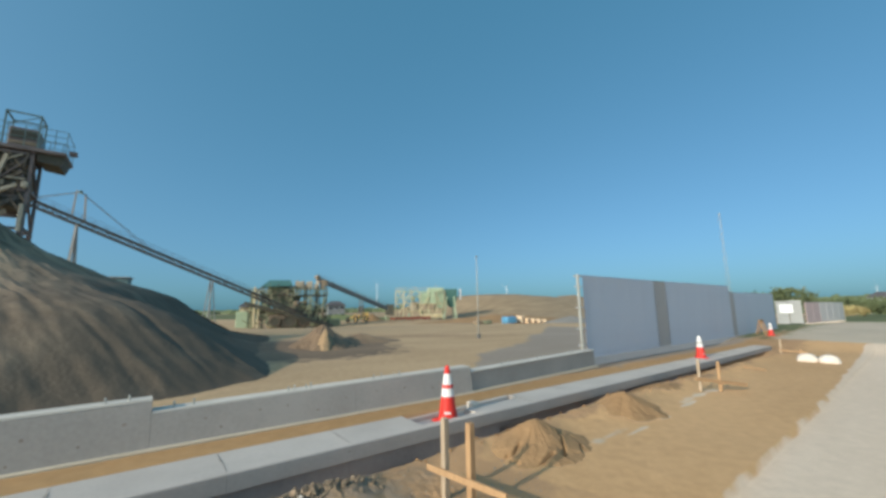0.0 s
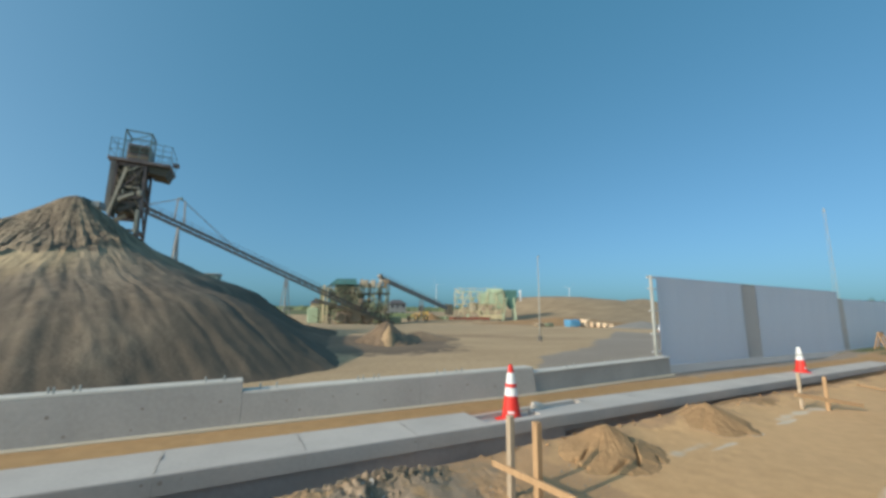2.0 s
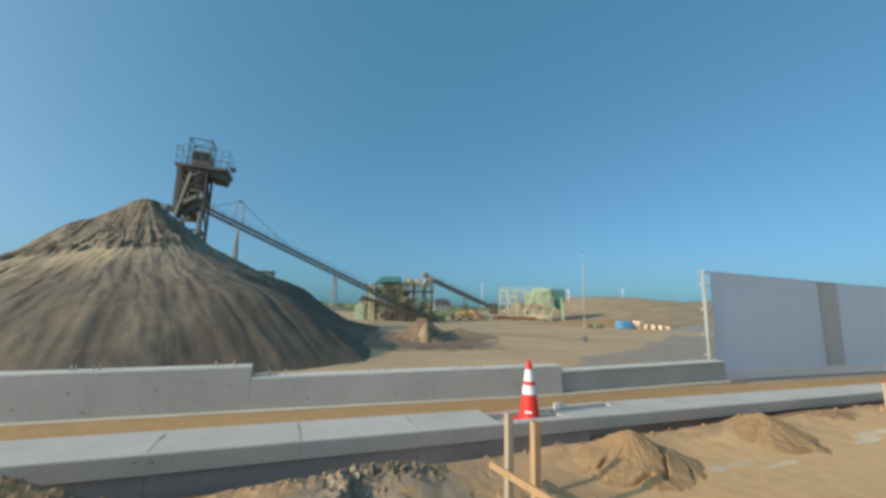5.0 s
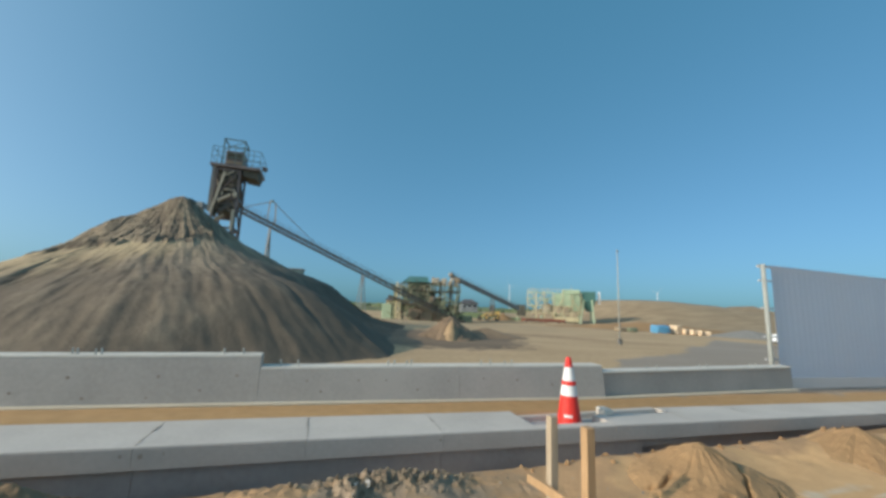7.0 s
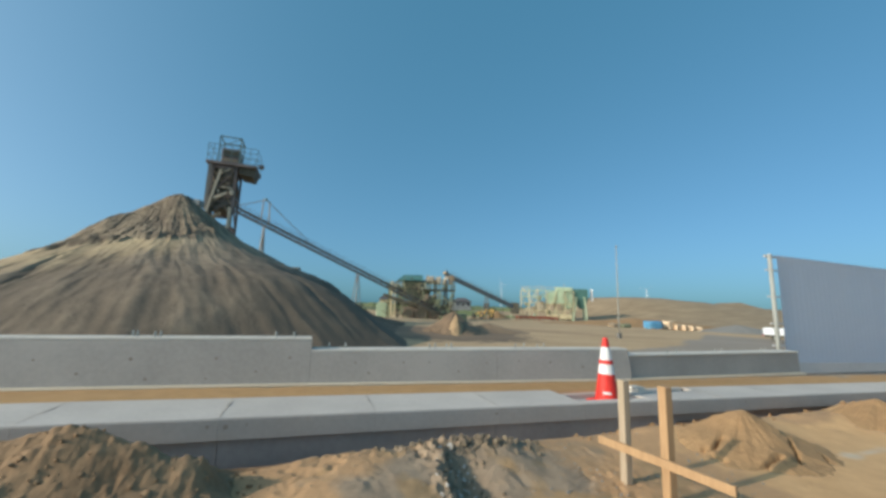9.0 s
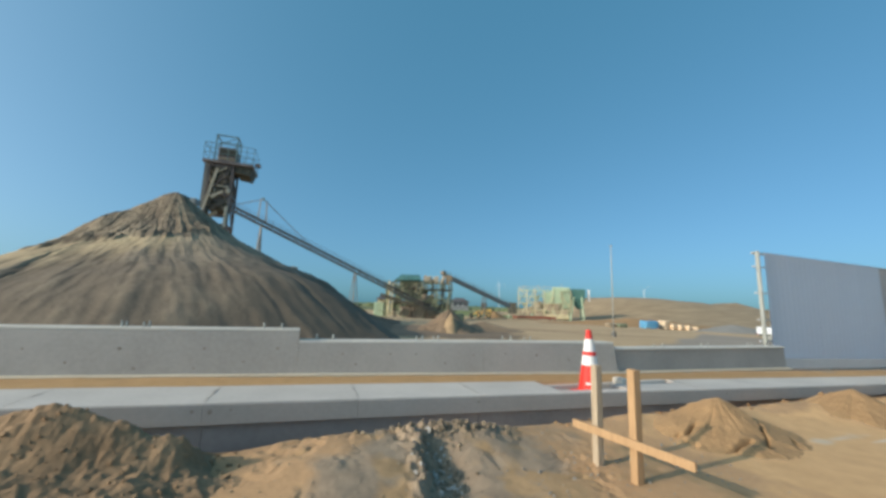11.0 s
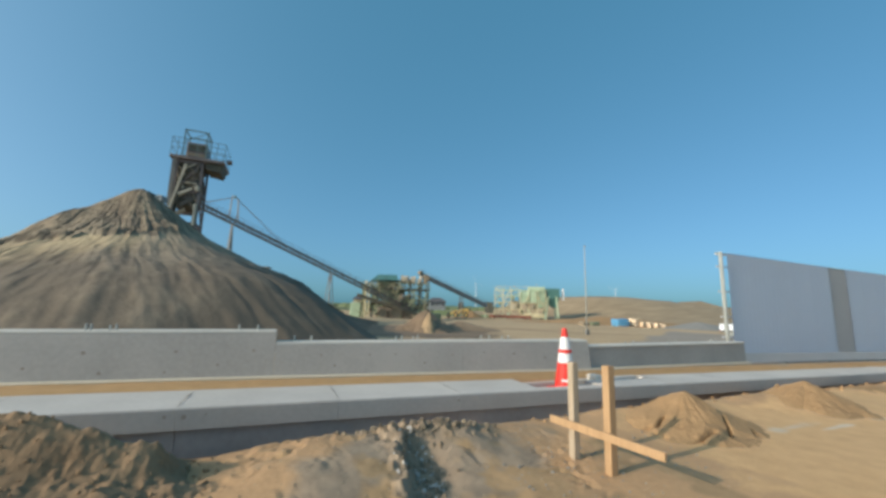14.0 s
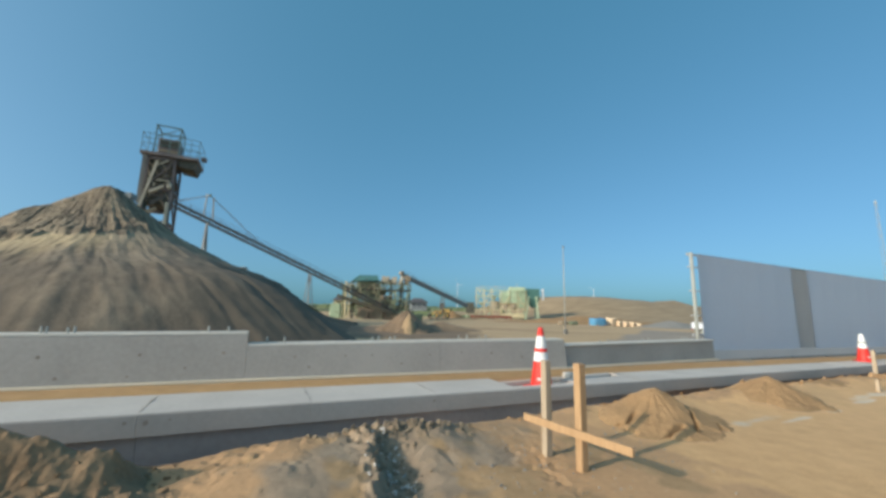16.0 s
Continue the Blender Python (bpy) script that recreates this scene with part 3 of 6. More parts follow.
def wall_piece(x0, x1, top0, top1, y0=0.0, y1=0.0, thick=0.2):
    """A cast wall panel from x0 to x1, its front face at y0 and y1, with arrises taken off."""
    bm = B()
    c = 0.012
    ends = []
    for x, y, top in ((x0 + 0.0015, y0, top0), (x1 - 0.0015, y1, top1)):
        base = float(strip_height(np.array(x))) - 0.3
        tilt = 0.15 if y1 == 0 else 0.03
        lean = tilt * (0.5 - top)
        sec = [(y - tilt * (0.5 - base), base), (y + thick, base), (y + thick, top - c), (y + thick - c, top), (y + c - lean, top), (y - lean, top - c)]
        ends.append([bm.verts.new((x, yy, zz)) for yy, zz in sec])
    n = 6
    for k in range(n):
        bm.faces.new((ends[0][k], ends[0][(k + 1) % n], ends[1][(k + 1) % n], ends[1][k]))
    bm.faces.new(ends[0][::-1])
    bm.faces.new(ends[1])
    bmesh.ops.recalc_face_normals(bm, faces=bm.faces)
    return bm


# chipped arrises and open mortar along the joints
for x, shift in ((-3.0, 0.02), (-1.85, 0.015), (-0.65, 0.01), (0.55, -0.015), (1.75, 0.0), (4.94, 0.0), (6.14, 0.01)):
    bm = B()
    left, right = [], []
    for k in range(11):
        y = -0.66 - 0.565 * k / 10
        w = 0.0022 + 0.0085 * max(0.0, random.random() - 0.55) + (0.012 if k in (3, 4) else 0.0) * random.random()
        z = float(strip_height(np.array(x))) + 0.0042
        left.append(bm.verts.new((x - w + shift * math.sin(k * 0.7) * 0.4, y, z)))
        right.append(bm.verts.new((x + w + shift * math.sin(k * 0.7) * 0.4, y, z)))
    for k in range(10):
        bm.faces.new((left[k], left[k + 1], right[k + 1], right[k]))
    part("joint_chip", bm, M_STAIN, gutter, "dark open joint with chipped edges")


wall = thing("wall_yard", label="low grey cast concrete boundary wall stepping down in panels", category="wall", kind="structure")
panels = [(-12.0, -6.0, 0.515, 0.51, 0, 0), (-6.0, 0.0, 0.51, 0.503, 0, 0), (0.0, 2.36, 0.372, 0.362, 0, 0), (2.36, 4.64, 0.362, 0.345, 0, 0), (4.64, 9.55, 0.256, 0.215, 0.0, 0.35)]
for x0, x1, t0, t1, y0, y1 in panels:
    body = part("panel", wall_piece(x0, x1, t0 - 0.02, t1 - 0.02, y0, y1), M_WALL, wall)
    # paler top, laid as its own strip
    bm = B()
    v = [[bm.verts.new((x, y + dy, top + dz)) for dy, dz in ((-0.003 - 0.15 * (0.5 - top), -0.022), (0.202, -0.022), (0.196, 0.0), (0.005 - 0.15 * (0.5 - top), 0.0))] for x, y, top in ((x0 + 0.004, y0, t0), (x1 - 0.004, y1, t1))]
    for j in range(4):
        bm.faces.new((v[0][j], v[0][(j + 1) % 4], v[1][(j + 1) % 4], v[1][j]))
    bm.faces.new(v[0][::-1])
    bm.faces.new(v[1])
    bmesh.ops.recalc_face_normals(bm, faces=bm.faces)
    part("coping", bm, M_CAP, body, "pale concrete top")
    # footing ledge
    bm = B()
    za, zb = float(strip_height(np.array(x0))), float(strip_height(np.array(x1)))
    v = [[bm.verts.new((x, y + dy, z + dz)) for dy, dz in ((-0.12, -0.25), (-0.04, -0.25), (-0.04, 0.016), (-0.106, 0.013), (-0.12, 0.004))] for x, y, z in ((x0, y0, za), (x1, y1, zb))]
    for j in range(5):
        bm.faces.new((v[0][j], v[0][(j + 1) % 5], v[1][(j + 1) % 5], v[1][j]))
    bm.faces.new(v[0][::-1])
    bm.faces.new(v[1])
    bmesh.ops.recalc_face_normals(bm, faces=bm.faces)
    part("footing", bm, M_MORTAR, body, "pale mortar ledge at the foot")


def wall_top(x):
    for x0, x1, t0, t1, y0, y1 in panels:
        if x0 <= x < x1:
            k = (x - x0) / (x1 - x0)
            return t0 + (t1 - t0) * k, y0 + (y1 - y0) * k
    return 0.3, 0


for x in (-3.6, -3.4, -2.9, -2.86, -1.73, -1.69, -1.54, -1.49, -0.39, -0.20, 0.20, 0.385, 1.44, 1.52, 1.68, 1.74, 2.71, 2.85, 3.07, 3.18, 5.68, 5.9, 6.95, 7.15, 8.4, 8.55):
    z, y = wall_top(x)
    part("anchor_pin", tube(B(), (x, y + 0.07, z - 0.02), (x + random.uniform(-0.004, 0.004), y + 0.07, z + 0.05 + random.uniform(0, 0.02)), 0.011, 0.010, 6), M_GALV, wall)
for x, z in ((-4.6, 0.3), (-3.9, 0.17), (-3.2, 0.3), (-2.42, 0.30), (-1.68, 0.296), (-0.94, 0.291), (-0.22, 0.287), (-2.08, 0.17), (-1.53, 0.105), (-1.01, 0.093), (1.08, 0.211), (1.41, 0.207), (2.21, 0.184), (3.2, 0.17), (-2.7, 0.12), (-0.55, 0.15), (0.5, 0.22), (0.66, 0.1), (1.8, 0.09), (2.7, 0.2), (3.75, 0.1)):
    bm = B()
    r = random.uniform(0.011, 0.018)
    bmesh.ops.create_circle(bm, cap_ends=True, segments=10, radius=r, matrix=Matrix.Translation((x, -0.006 - 0.15 * (0.5 - z), z)) @ Matrix.Rotation(radians(90), 4, "X"))
    part("tie_hole", bm, M_STAIN, wall)


# ---- stockpile ----
def build_stockpile():
    """The great cone of quarry sand, gullied down its flanks."""
    rings, spokes = 300, 2200
    r = np.concatenate([np.linspace(0, 6, 110), np.linspace(6.1, 25, rings - 110)])
    a = np.linspace(0, 2 * math.pi, spokes)
    A, R = np.meshgrid(a, r)
    cx, cy = -8.8, 24.5
    # longer towards the wall than to its sides
    deg = np.degrees(A)
    wide = np.interp(deg, [0, 60, 130, 180, 205, 235, 270, 285, 300, 312, 335, 360], [1.0, 0.95, 0.74, 0.56, 0.50, 0.61, 1.08, 1.25, 1.27, 1.12, 0.99, 0.98])
    wide = wide + 0.16 * np.clip(-1.5 * np.cos(A), 0, 1) * (1 - step(3.0, 9.0, R))
    wide = wide + 0.11 * step(9.0, 16.0, R) * step(0.75, 0.97, -np.sin(A)) * step(-0.3, 0.0, np.cos(A))
    wide = wide + 0.010 * waves(np.cos(A) * 4, np.sin(A) * 4, 1.0, 31)
    south, east = np.clip(-np.sin(A), 0, 1), step(0.35, 0.85, np.cos(A))
    H = np.interp(R, [0, 0.3, 1.2, 4.0, 7.0, 9.0, 11.6, 14.5, 16.6, 17.6, 20, 25], [7.85, 7.78, 7.3, 5.3, 3.75, 2.85, 1.82, 0.70, -0.12, -0.5, -1.2, -2.6])
    HE = np.interp(R, [0, 0.3, 1.2, 4.0, 7.5, 9.4, 10.4, 11.4, 12.5, 13.6, 14.8, 17.0, 20, 25], [7.9, 7.75, 7.1, 4.95, 3.25, 2.65, 2.2, 1.42, 0.65, 0.05, -0.25, -0.7, -1.2, -2.6])
    H = H + (HE - H) * east + 0.25 * step(0.55, 0.95, south) * np.sin(math.pi * np.clip((R - 5) / 12, 0, 1))
    X, Y = cx + R * wide * np.cos(A), cy + R * wide * np.sin(A)
    H = H + step(0.0, 0.6, -np.cos(A)) * 0.8 * np.exp(-(((R * wide - 5.0) / np.where(R * wide < 5.0, 2.6, 1.8)) ** 2))
    # convex toe on the far side of the fresh cone
    H = H + 0.55 * np.exp(-(((deg - 299) / 13) ** 2)) * np.exp(-(((R - 13.8) / 2.2) ** 2))
    # runnels down the flank, all but parallel, spreading a little from far behind the tower
    fx, fy = X + 13.0, Y - 39.0
    rho = np.hypot(fx, fy)
    ang = np.arctan2(fy, fx) + 0.005 * waves(X, Y, 4.0, 40, 2)
    fade = 0.5 + 0.5 * np.tanh(3 * waves(X, Y, 3.2, 52, 2))
    flank = np.clip((R - 1.5) / 5, 0, 1) * np.clip((19 - R) / 4, 0, 1)

    def fan(count, seed, drift=0.10, octaves=2):
        return waves(ang * count, rho * drift * 0.6, 1.0, seed, octaves)

    broad, mid, thin = fan(16, 41, 0.25), fan(48, 42, 0.40, 4), fan(130, 58, 0.8, 3)
    grain = waves(X, Y, 0.24, 63, 3, 0.7)
    groove = np.clip(1 - 11.0 * np.abs(fan(15, 62, 0.10, 3) - 0.1), 0, 1) * step(0.15, 0.6, fade) * (1 - 0.6 * step(276, 292, deg))
    rill = np.clip(1 - 3.5 * np.abs(fan(70, 55, 0.10)), 0, 1) * step(9, 13.5, R) * (0.2 + 0.8 * (1 - fade))
    fresh, west = step(280, 300, deg), 1 - step(225, 268, deg)
    H = H + flank * ((0.045 - 0.015 * fresh) * mid + (0.045 - 0.01 * fresh) * thin - 0.07 * groove - 0.05 * rill)
    H = H + 0.012 * waves(X, Y, 1.1, 43) + 0.03 * waves(X, Y, 0.40, 59, 4, 0.65) + 0.014 * grain
    # the older crust round the top, fluted along its ragged lower edge
    edge = np.interp(deg, [140, 160, 195, 240, 261, 269, 277, 284, 289, 295, 303, 311, 330], [0, 7.0, 9.0, 10.8, 10.3, 9.3, 8.6, 8.05, 7.8, 7.2, 5.6, 3.6, 0])
    tooth = waves(A * 26, R * 0.3, 1.0, 45, 3)
    line = R - edge - 0.3 * waves(X, Y, 1.8, 44, 5, 0.65) - 0.7 * np.clip(tooth, -0.6, 0.6)
    crust = (1 - step(-0.16, 0.16, line)) * step(0.2, 0.8, R)
    crumb = waves(X, Y, 0.6, 46, 4, 0.66)
    flute = np.abs(waves(A * 17, R * 0.22, 1.0, 49, 3))
    scarp = crust * np.exp(-(((line + 0.5) / 0.9) ** 2))
    front = step(0.45, 0.85, south)
    H = H + crust * front * (0.03 + (0.17 - 0.14 * west) * (flute - 0.25) * np.clip((R - 2.0) / 4, 0.1, 1) + (0.10 - 0.06 * west) * crumb) + 0.09 * scarp * front * (0.6 + 1.5 * crumb) * step(245, 268, deg)
    apron = step(-0.2, 0.3, line) * (1 - step(1.0, 5.0, line)) * step(6.0, 8.0, edge)
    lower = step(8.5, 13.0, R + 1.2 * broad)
    # shade toned in: grey on the fresh side, tan beyond a ragged slanting edge
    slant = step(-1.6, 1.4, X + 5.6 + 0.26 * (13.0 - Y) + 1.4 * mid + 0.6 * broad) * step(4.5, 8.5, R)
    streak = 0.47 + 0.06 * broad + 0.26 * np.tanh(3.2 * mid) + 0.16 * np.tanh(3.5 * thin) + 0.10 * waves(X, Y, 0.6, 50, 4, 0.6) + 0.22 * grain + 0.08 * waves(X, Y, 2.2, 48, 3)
    # slant and lower shade the flank by tone; crust and apron are sand colour
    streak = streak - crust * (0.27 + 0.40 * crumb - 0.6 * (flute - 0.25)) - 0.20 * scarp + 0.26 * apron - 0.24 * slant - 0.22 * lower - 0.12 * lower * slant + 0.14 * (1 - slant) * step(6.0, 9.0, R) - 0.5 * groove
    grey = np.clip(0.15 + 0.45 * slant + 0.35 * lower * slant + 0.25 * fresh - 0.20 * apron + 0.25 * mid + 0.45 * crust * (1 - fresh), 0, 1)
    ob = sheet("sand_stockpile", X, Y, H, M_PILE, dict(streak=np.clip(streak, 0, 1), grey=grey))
    return tagged(ob, "huge cone-shaped stockpile of brown quarry sand with gullied flanks", "stockpile")


build_stockpile()


def heap(name, at, radius, height, material, label, category, seed, long=1.0, turn=0.0, res=110, lumps=0.05, group="", crack=0.0, clefts=(), spokes=220, folds=0.16, grit=0.0):
    """A poured heap on the ground, its foot sunk in; crack: depth of fine clefts; clefts: lines along which plates have slipped."""
    r = np.linspace(0, 1.25, res)
    a = np.linspace(0, 2 * math.pi, spokes)
    A, R = np.meshgrid(a, r)
    X, Y = R * radius * np.cos(A) * long, R * radius * np.sin(A)
    X, Y = X * math.cos(turn) - Y * math.sin(turn), X * math.sin(turn) + Y * math.cos(turn)
    wob = 1 + folds * waves(np.cos(A) * 2 + seed, np.sin(A) * 2, 1.0, seed)
    prof = np.interp(R * wob, [0, 0.05, 0.12, 0.5, 0.85, 1.0, 1.3], [1.0, 0.97, 0.89, 0.46, 0.12, 0.01, -0.25])
    Z = height * prof + lumps * height * waves(X + seed, Y, radius * 0.36, seed, 5, 0.6) * (R < 1.1) - 0.02
    # slumped plates: thin cracks, each plate sunk a little on its lower side
    belt = step(0.28, 0.42, R) * (1 - step(0.82, 0.98, R))
    plate = waves(X + seed, Y * 1.2, radius * 0.62, seed + 3, 2)
    split = waves(X * 1.2 - seed, Y, radius * 0.45, seed + 7, 2)
    Z = Z - crack * belt * np.clip(1 - 14 * np.abs(plate - 0.04), 0, 1) - 0.7 * crack * belt * np.clip(1 - 14 * np.abs(split), 0, 1)
    Z = Z + 0.55 * crack * belt * (step(0.04, 0.09, plate) + 0.6 * step(0.0, 0.05, split) - 0.8)
    for line in clefts:
        for (ax, ay), (bx, by) in zip(line, line[1:]):
            L = math.hypot(bx - ax, by - ay)
            wx, wy = X + 0.025 * waves(X, Y, 0.10, seed + 11, 4, 0.6), Y + 0.025 * waves(X, Y, 0.10, seed + 12, 4, 0.6)
            along = ((wx - ax) * (bx - ax) + (wy - ay) * (by - ay)) / L
            off = ((wx - ax) * (by - ay) - (wy - ay) * (bx - ax)) / L
            reach = step(-0.03, 0.03, along) * (1 - step(L - 0.03, L + 0.03, along))
            Z = Z - reach * (0.06 * np.exp(-((off / 0.012) ** 2)) + 0.022 * np.where(off > 0, np.exp(-off / 0.06), 0.0))
    # grit, and short runnels below the peak
    Z = Z + (R < 1.1) * (grit * waves(X + seed, Y, 0.035, seed + 15, 3, 0.65) + 1.6 * grit * waves(A * 9, R * 2.5, 1.0, seed + 16, 3) * np.clip(R * 4, 0, 1) * (1 - step(0.5, 0.8, R)))
    ob = sheet(name, X, Y, Z, material)
    ob.location = at
    return tagged(ob, label, category, group)


def dirt_height(x, y):
    """Excavated earth tipped against the gutter: a crest that drops off at one end, a gentler near flank, all lumps and crumbs."""
    wx = x + 0.10 * waves(x, y, 0.4, 71, 3)
    ridge = np.interp(wx, [-3.4, -2.6, -1.55, -1.3, -1.15, -1.03, -0.87, -0.77, -0.68, -0.6, -0.54, -0.42, -0.25, 0.35], [-0.38, 0.0, 0.15, 0.205, 0.21, 0.16, 0.09, 0.035, 0.03, 0.0, -0.09, -0.24, -0.36, -0.45])
    bank = np.interp(wx, [-3.4, -2.6, -1.9, -1.4, -0.9, -0.4, 0.05, 0.35], [-0.34, 0.0, 0.085, 0.06, -0.03, -0.13, -0.23, -0.33])
    back = y + 2.0 + 0.12 * waves(x, y, 0.6, 72, 2)
    top = ridge + (bank - ridge) * step(0.0, 0.30, -back)
    side = np.where(back > 0, back / 0.85, -back / 1.75)
    lift = np.clip(1 - side, 0, 1) ** np.where(back > 0, 1.0, 1.1) - 0.3 * np.clip(side - 1, 0, 1)
    z = -0.36 + (top + 0.36) * lift
    on = step(-0.32, -0.15, z)
    # tumbled lumps lying down the slope in loose rows, then crumbs
    u, v = x * 0.94 + y * 0.34, y * 0.94 - x * 0.34
    lump = np.abs(waves(u * 0.6, v, 0.20, 73, 3, 0.6))
    crumbs = np.clip(waves(x, y, 0.055, 75, 3, 0.6) - 0.1, 0, 1)
    return z + on * (0.045 * (lump - 0.22) + 0.030 * waves(x, y, 0.16, 74, 6, 0.66) + 0.03 * crumbs)


def dirt_heap():
    x, y = np.meshgrid(np.linspace(-3.4, 0.35, 420), np.linspace(-3.5, -1.27, 250))
    ob = sheet("dirt_heap", x, y, dirt_height(x, y), M_EARTH)
    return tagged(ob, "crumbly heap of brown excavated earth against the gutter", "earth heap")


# ---- traffic cones ----
def cone_at(x, y, z, turn=0.0, label="red and white striped plastic traffic cone standing on the gutter", tipped=True):
    ob = thing("traffic_cone", (x, y, z), label, "traffic cone", "cones along the gutter", turn=turn)
    part("base_plate", box(B(), (-0.17, -0.17, 0.0), (0.17, 0.17, 0.03), 0.01), M_RED, ob)

    def ring(z0, z1, out=0.0):
        return lathe(B(), [(0.142 - 0.112 * (q / 0.75) + out, q) for q in np.linspace(z0, z1, 4)])

    part("body", ring(0.03, 0.335), M_RED, ob, smooth=True)
    # a worn printed line low on the cone
    bm = B()
    rows = []
    for q in (0.115, 0.14):
        rad = 0.142 - 0.112 * (q / 0.75) + 0.0035
        rows.append([bm.verts.new((rad * math.cos(radians(g)), rad * math.sin(radians(g)), q)) for g in range(196, 240, 6)])
    for k in range(len(rows[0]) - 1):
        bm.faces.new((rows[0][k], rows[0][k + 1], rows[1][k + 1], rows[1][k]))
    part("printed_bar", bm, M_WHITE, ob, "worn white printed bar", True)
    part("lower_band", ring(0.335, 0.45, 0.003), M_WHITE, ob, "white reflective band", True)
    part("middle_band", ring(0.45, 0.495, 0.008), M_RED if tipped else M_GALV, ob, "raised red band" if tipped else "worn grey band", True)
    part("upper_band", ring(0.495, 0.645, 0.003), M_WHITE, ob, "white reflective band", True)
    if tipped:
        tip = lathe(B(), [(0.142 - 0.112 * (q / 0.75), q) for q in (0.645, 0.68, 0.72, 0.74)] + [(0.026, 0.752), (0.012, 0.757), (0.0005, 0.757)])
        part("tip", tip, M_RED, ob, smooth=True)
    else:
        part("tip", lathe(B(), [(0.049, 0.64), (0.046, 0.662), (0.035, 0.676), (0.016, 0.682), (0.0005, 0.683)]), M_WHITE, ob, "rounded white tip", True)
    return ob


cone_at(3.37, -0.93, zc - 0.089, 12)
short = cone_at(13.9, -0.82, float(strip_height(np.array(13.9))) + 0.001, 30, "short red traffic cone with white top bands on the gutter", False)
copy_thing(short, pose(27.0, -0.15, float(ground_height(np.array(27.0), np.array(-0.15))) - 0.005, 0, 0, 55))


# ---- batter boards ----
def batter_board(at, posts, board, label, turn=0.0):
    """Stakes driven into the fill with a board nailed to them. posts: (x, y, foot, top)."""
    ob = thing("batter_board", at, label, "batter board", "setting-out boards along the gutter", turn=turn)
    for k, (x, y, foot, top, w) in enumerate(posts):
        st = B()
        box(st, (x - w / 2, y - w / 2, foot), (x + w / 2, y + w / 2, top), 0.003)
        part("stake", st, M_WOOD if k else M_GREYWOOD, ob, "" if k else "weathered grey stake")
    for p, q in board:
        part("board", beam(B(), p, q, 0.02 if at[0] < 5 else 0.04, 0.052 if at[0] < 5 else 0.065), M_WOOD, ob, "sawn timber board")
    return ob


batter_board((2.06, -2.7, 0), [(0.005, 0.21, -0.45, 0.435, 0.055), (0.045, -0.085, -0.5, 0.45, 0.058)], [((-0.075, 0.37, 0.0), (0.06, -0.47, -0.005))], "raw timber stakes with a sawn board nailed across, in sand")
batter_board((8.65, -2.42, 0), [(0.0, 0.0, -0.8, 0.3, 0.045), (0.45, -0.21, -0.8, 0.23, 0.05)], [((-0.13, 0.025, -0.06), (1.0, -0.502, -0.255))], "raw timber stakes with a sloping board, set in the fill")

batter_board((18.9, -1.9, 0), [(0.0, 0.0, -0.9, 0.0, 0.05), (0.3, -0.5, -0.9, -0.36, 0.05)], [((-0.06, 0.06, -0.40), (0.36, -0.64, -0.48))], "low timber stakes with a board, far along the fill")
plank = part("plank", beam(B(), (12.85, -2.14, float(ground_height(np.array(12.85), np.array(-2.14))) + 0.035), (13.1, -2.55, float(ground_height(np.array(13.1), np.array(-2.55))) + 0.02), 0.12, 0.03), M_WOOD)
tagged(plank, "short raw timber plank lying on the sand", "plank")

# ---- heaps before the gutter ----
heap("sand_heap", (3.68, -2.22, -0.23), 0.58, 0.325, M_SAND, "small heap of loose orange sand with slumped cracks", "sand heap", 3, 1.3, 0.05, res=190, spokes=560, folds=0.05, grit=0.005, group="heaps beside the gutter", lumps=0.09,
     clefts=(((-0.86, -0.06), (-0.7, -0.06), (-0.58, -0.08)), ((-0.57, -0.11), (-0.37, -0.08)), ((-0.6, -0.16), (-0.59, -0.23)), ((-0.87, -0.41), (-0.68, -0.34), (-0.53, -0.42), (-0.37, -0.40), (-0.17, -0.39)), ((-0.1, -0.46), (0.1, -0.31), (0.3, -0.06)), ((0.18, -0.55), (0.36, -0.38), (0.43, -0.2))))
heap("sand_heap", (6.05, -2.15, -0.28), 0.62, 0.335, M_SAND, "low rounded heap of loose orange sand", "sand heap", 5, 1.35, 0.06, res=150, spokes=420, group="heaps beside the gutter", lumps=0.08, crack=0.006, grit=0.005)
heap("sand_heap", (8.3, -1.95, -0.32), 0.5, 0.15, M_SAND, "slight heap of loose orange sand by the trench", "sand heap", 6, 2.4, 0.05, group="heaps beside the gutter", lumps=0.12, crack=0.012)
dirt_heap()

# ---- lamp post ----
def lamp_post():
    z = float(yard_height(np.array(16.9), np.array(12.5)))
    ob = thing("lamp_post", (16.9, 12.5, z), "slender grey steel pole with a small lamp in the yard", "lamp post")
    part("pole", tube(B(), (0, 0, -0.1), (0, 0, 5.4), 0.045, 0.024, 12), M_GALV, ob, smooth=True)
    part("foot", box(B(), (-0.12, -0.12, -0.05), (0.09, 0.09, 0.32), 0.02), M_BELT, ob)
    part("lamp_head", box(B(), (-0.04, -0.04, 5.28), (0.1, 0.05, 5.4), 0.03), M_STEEL, ob)


lamp_post()

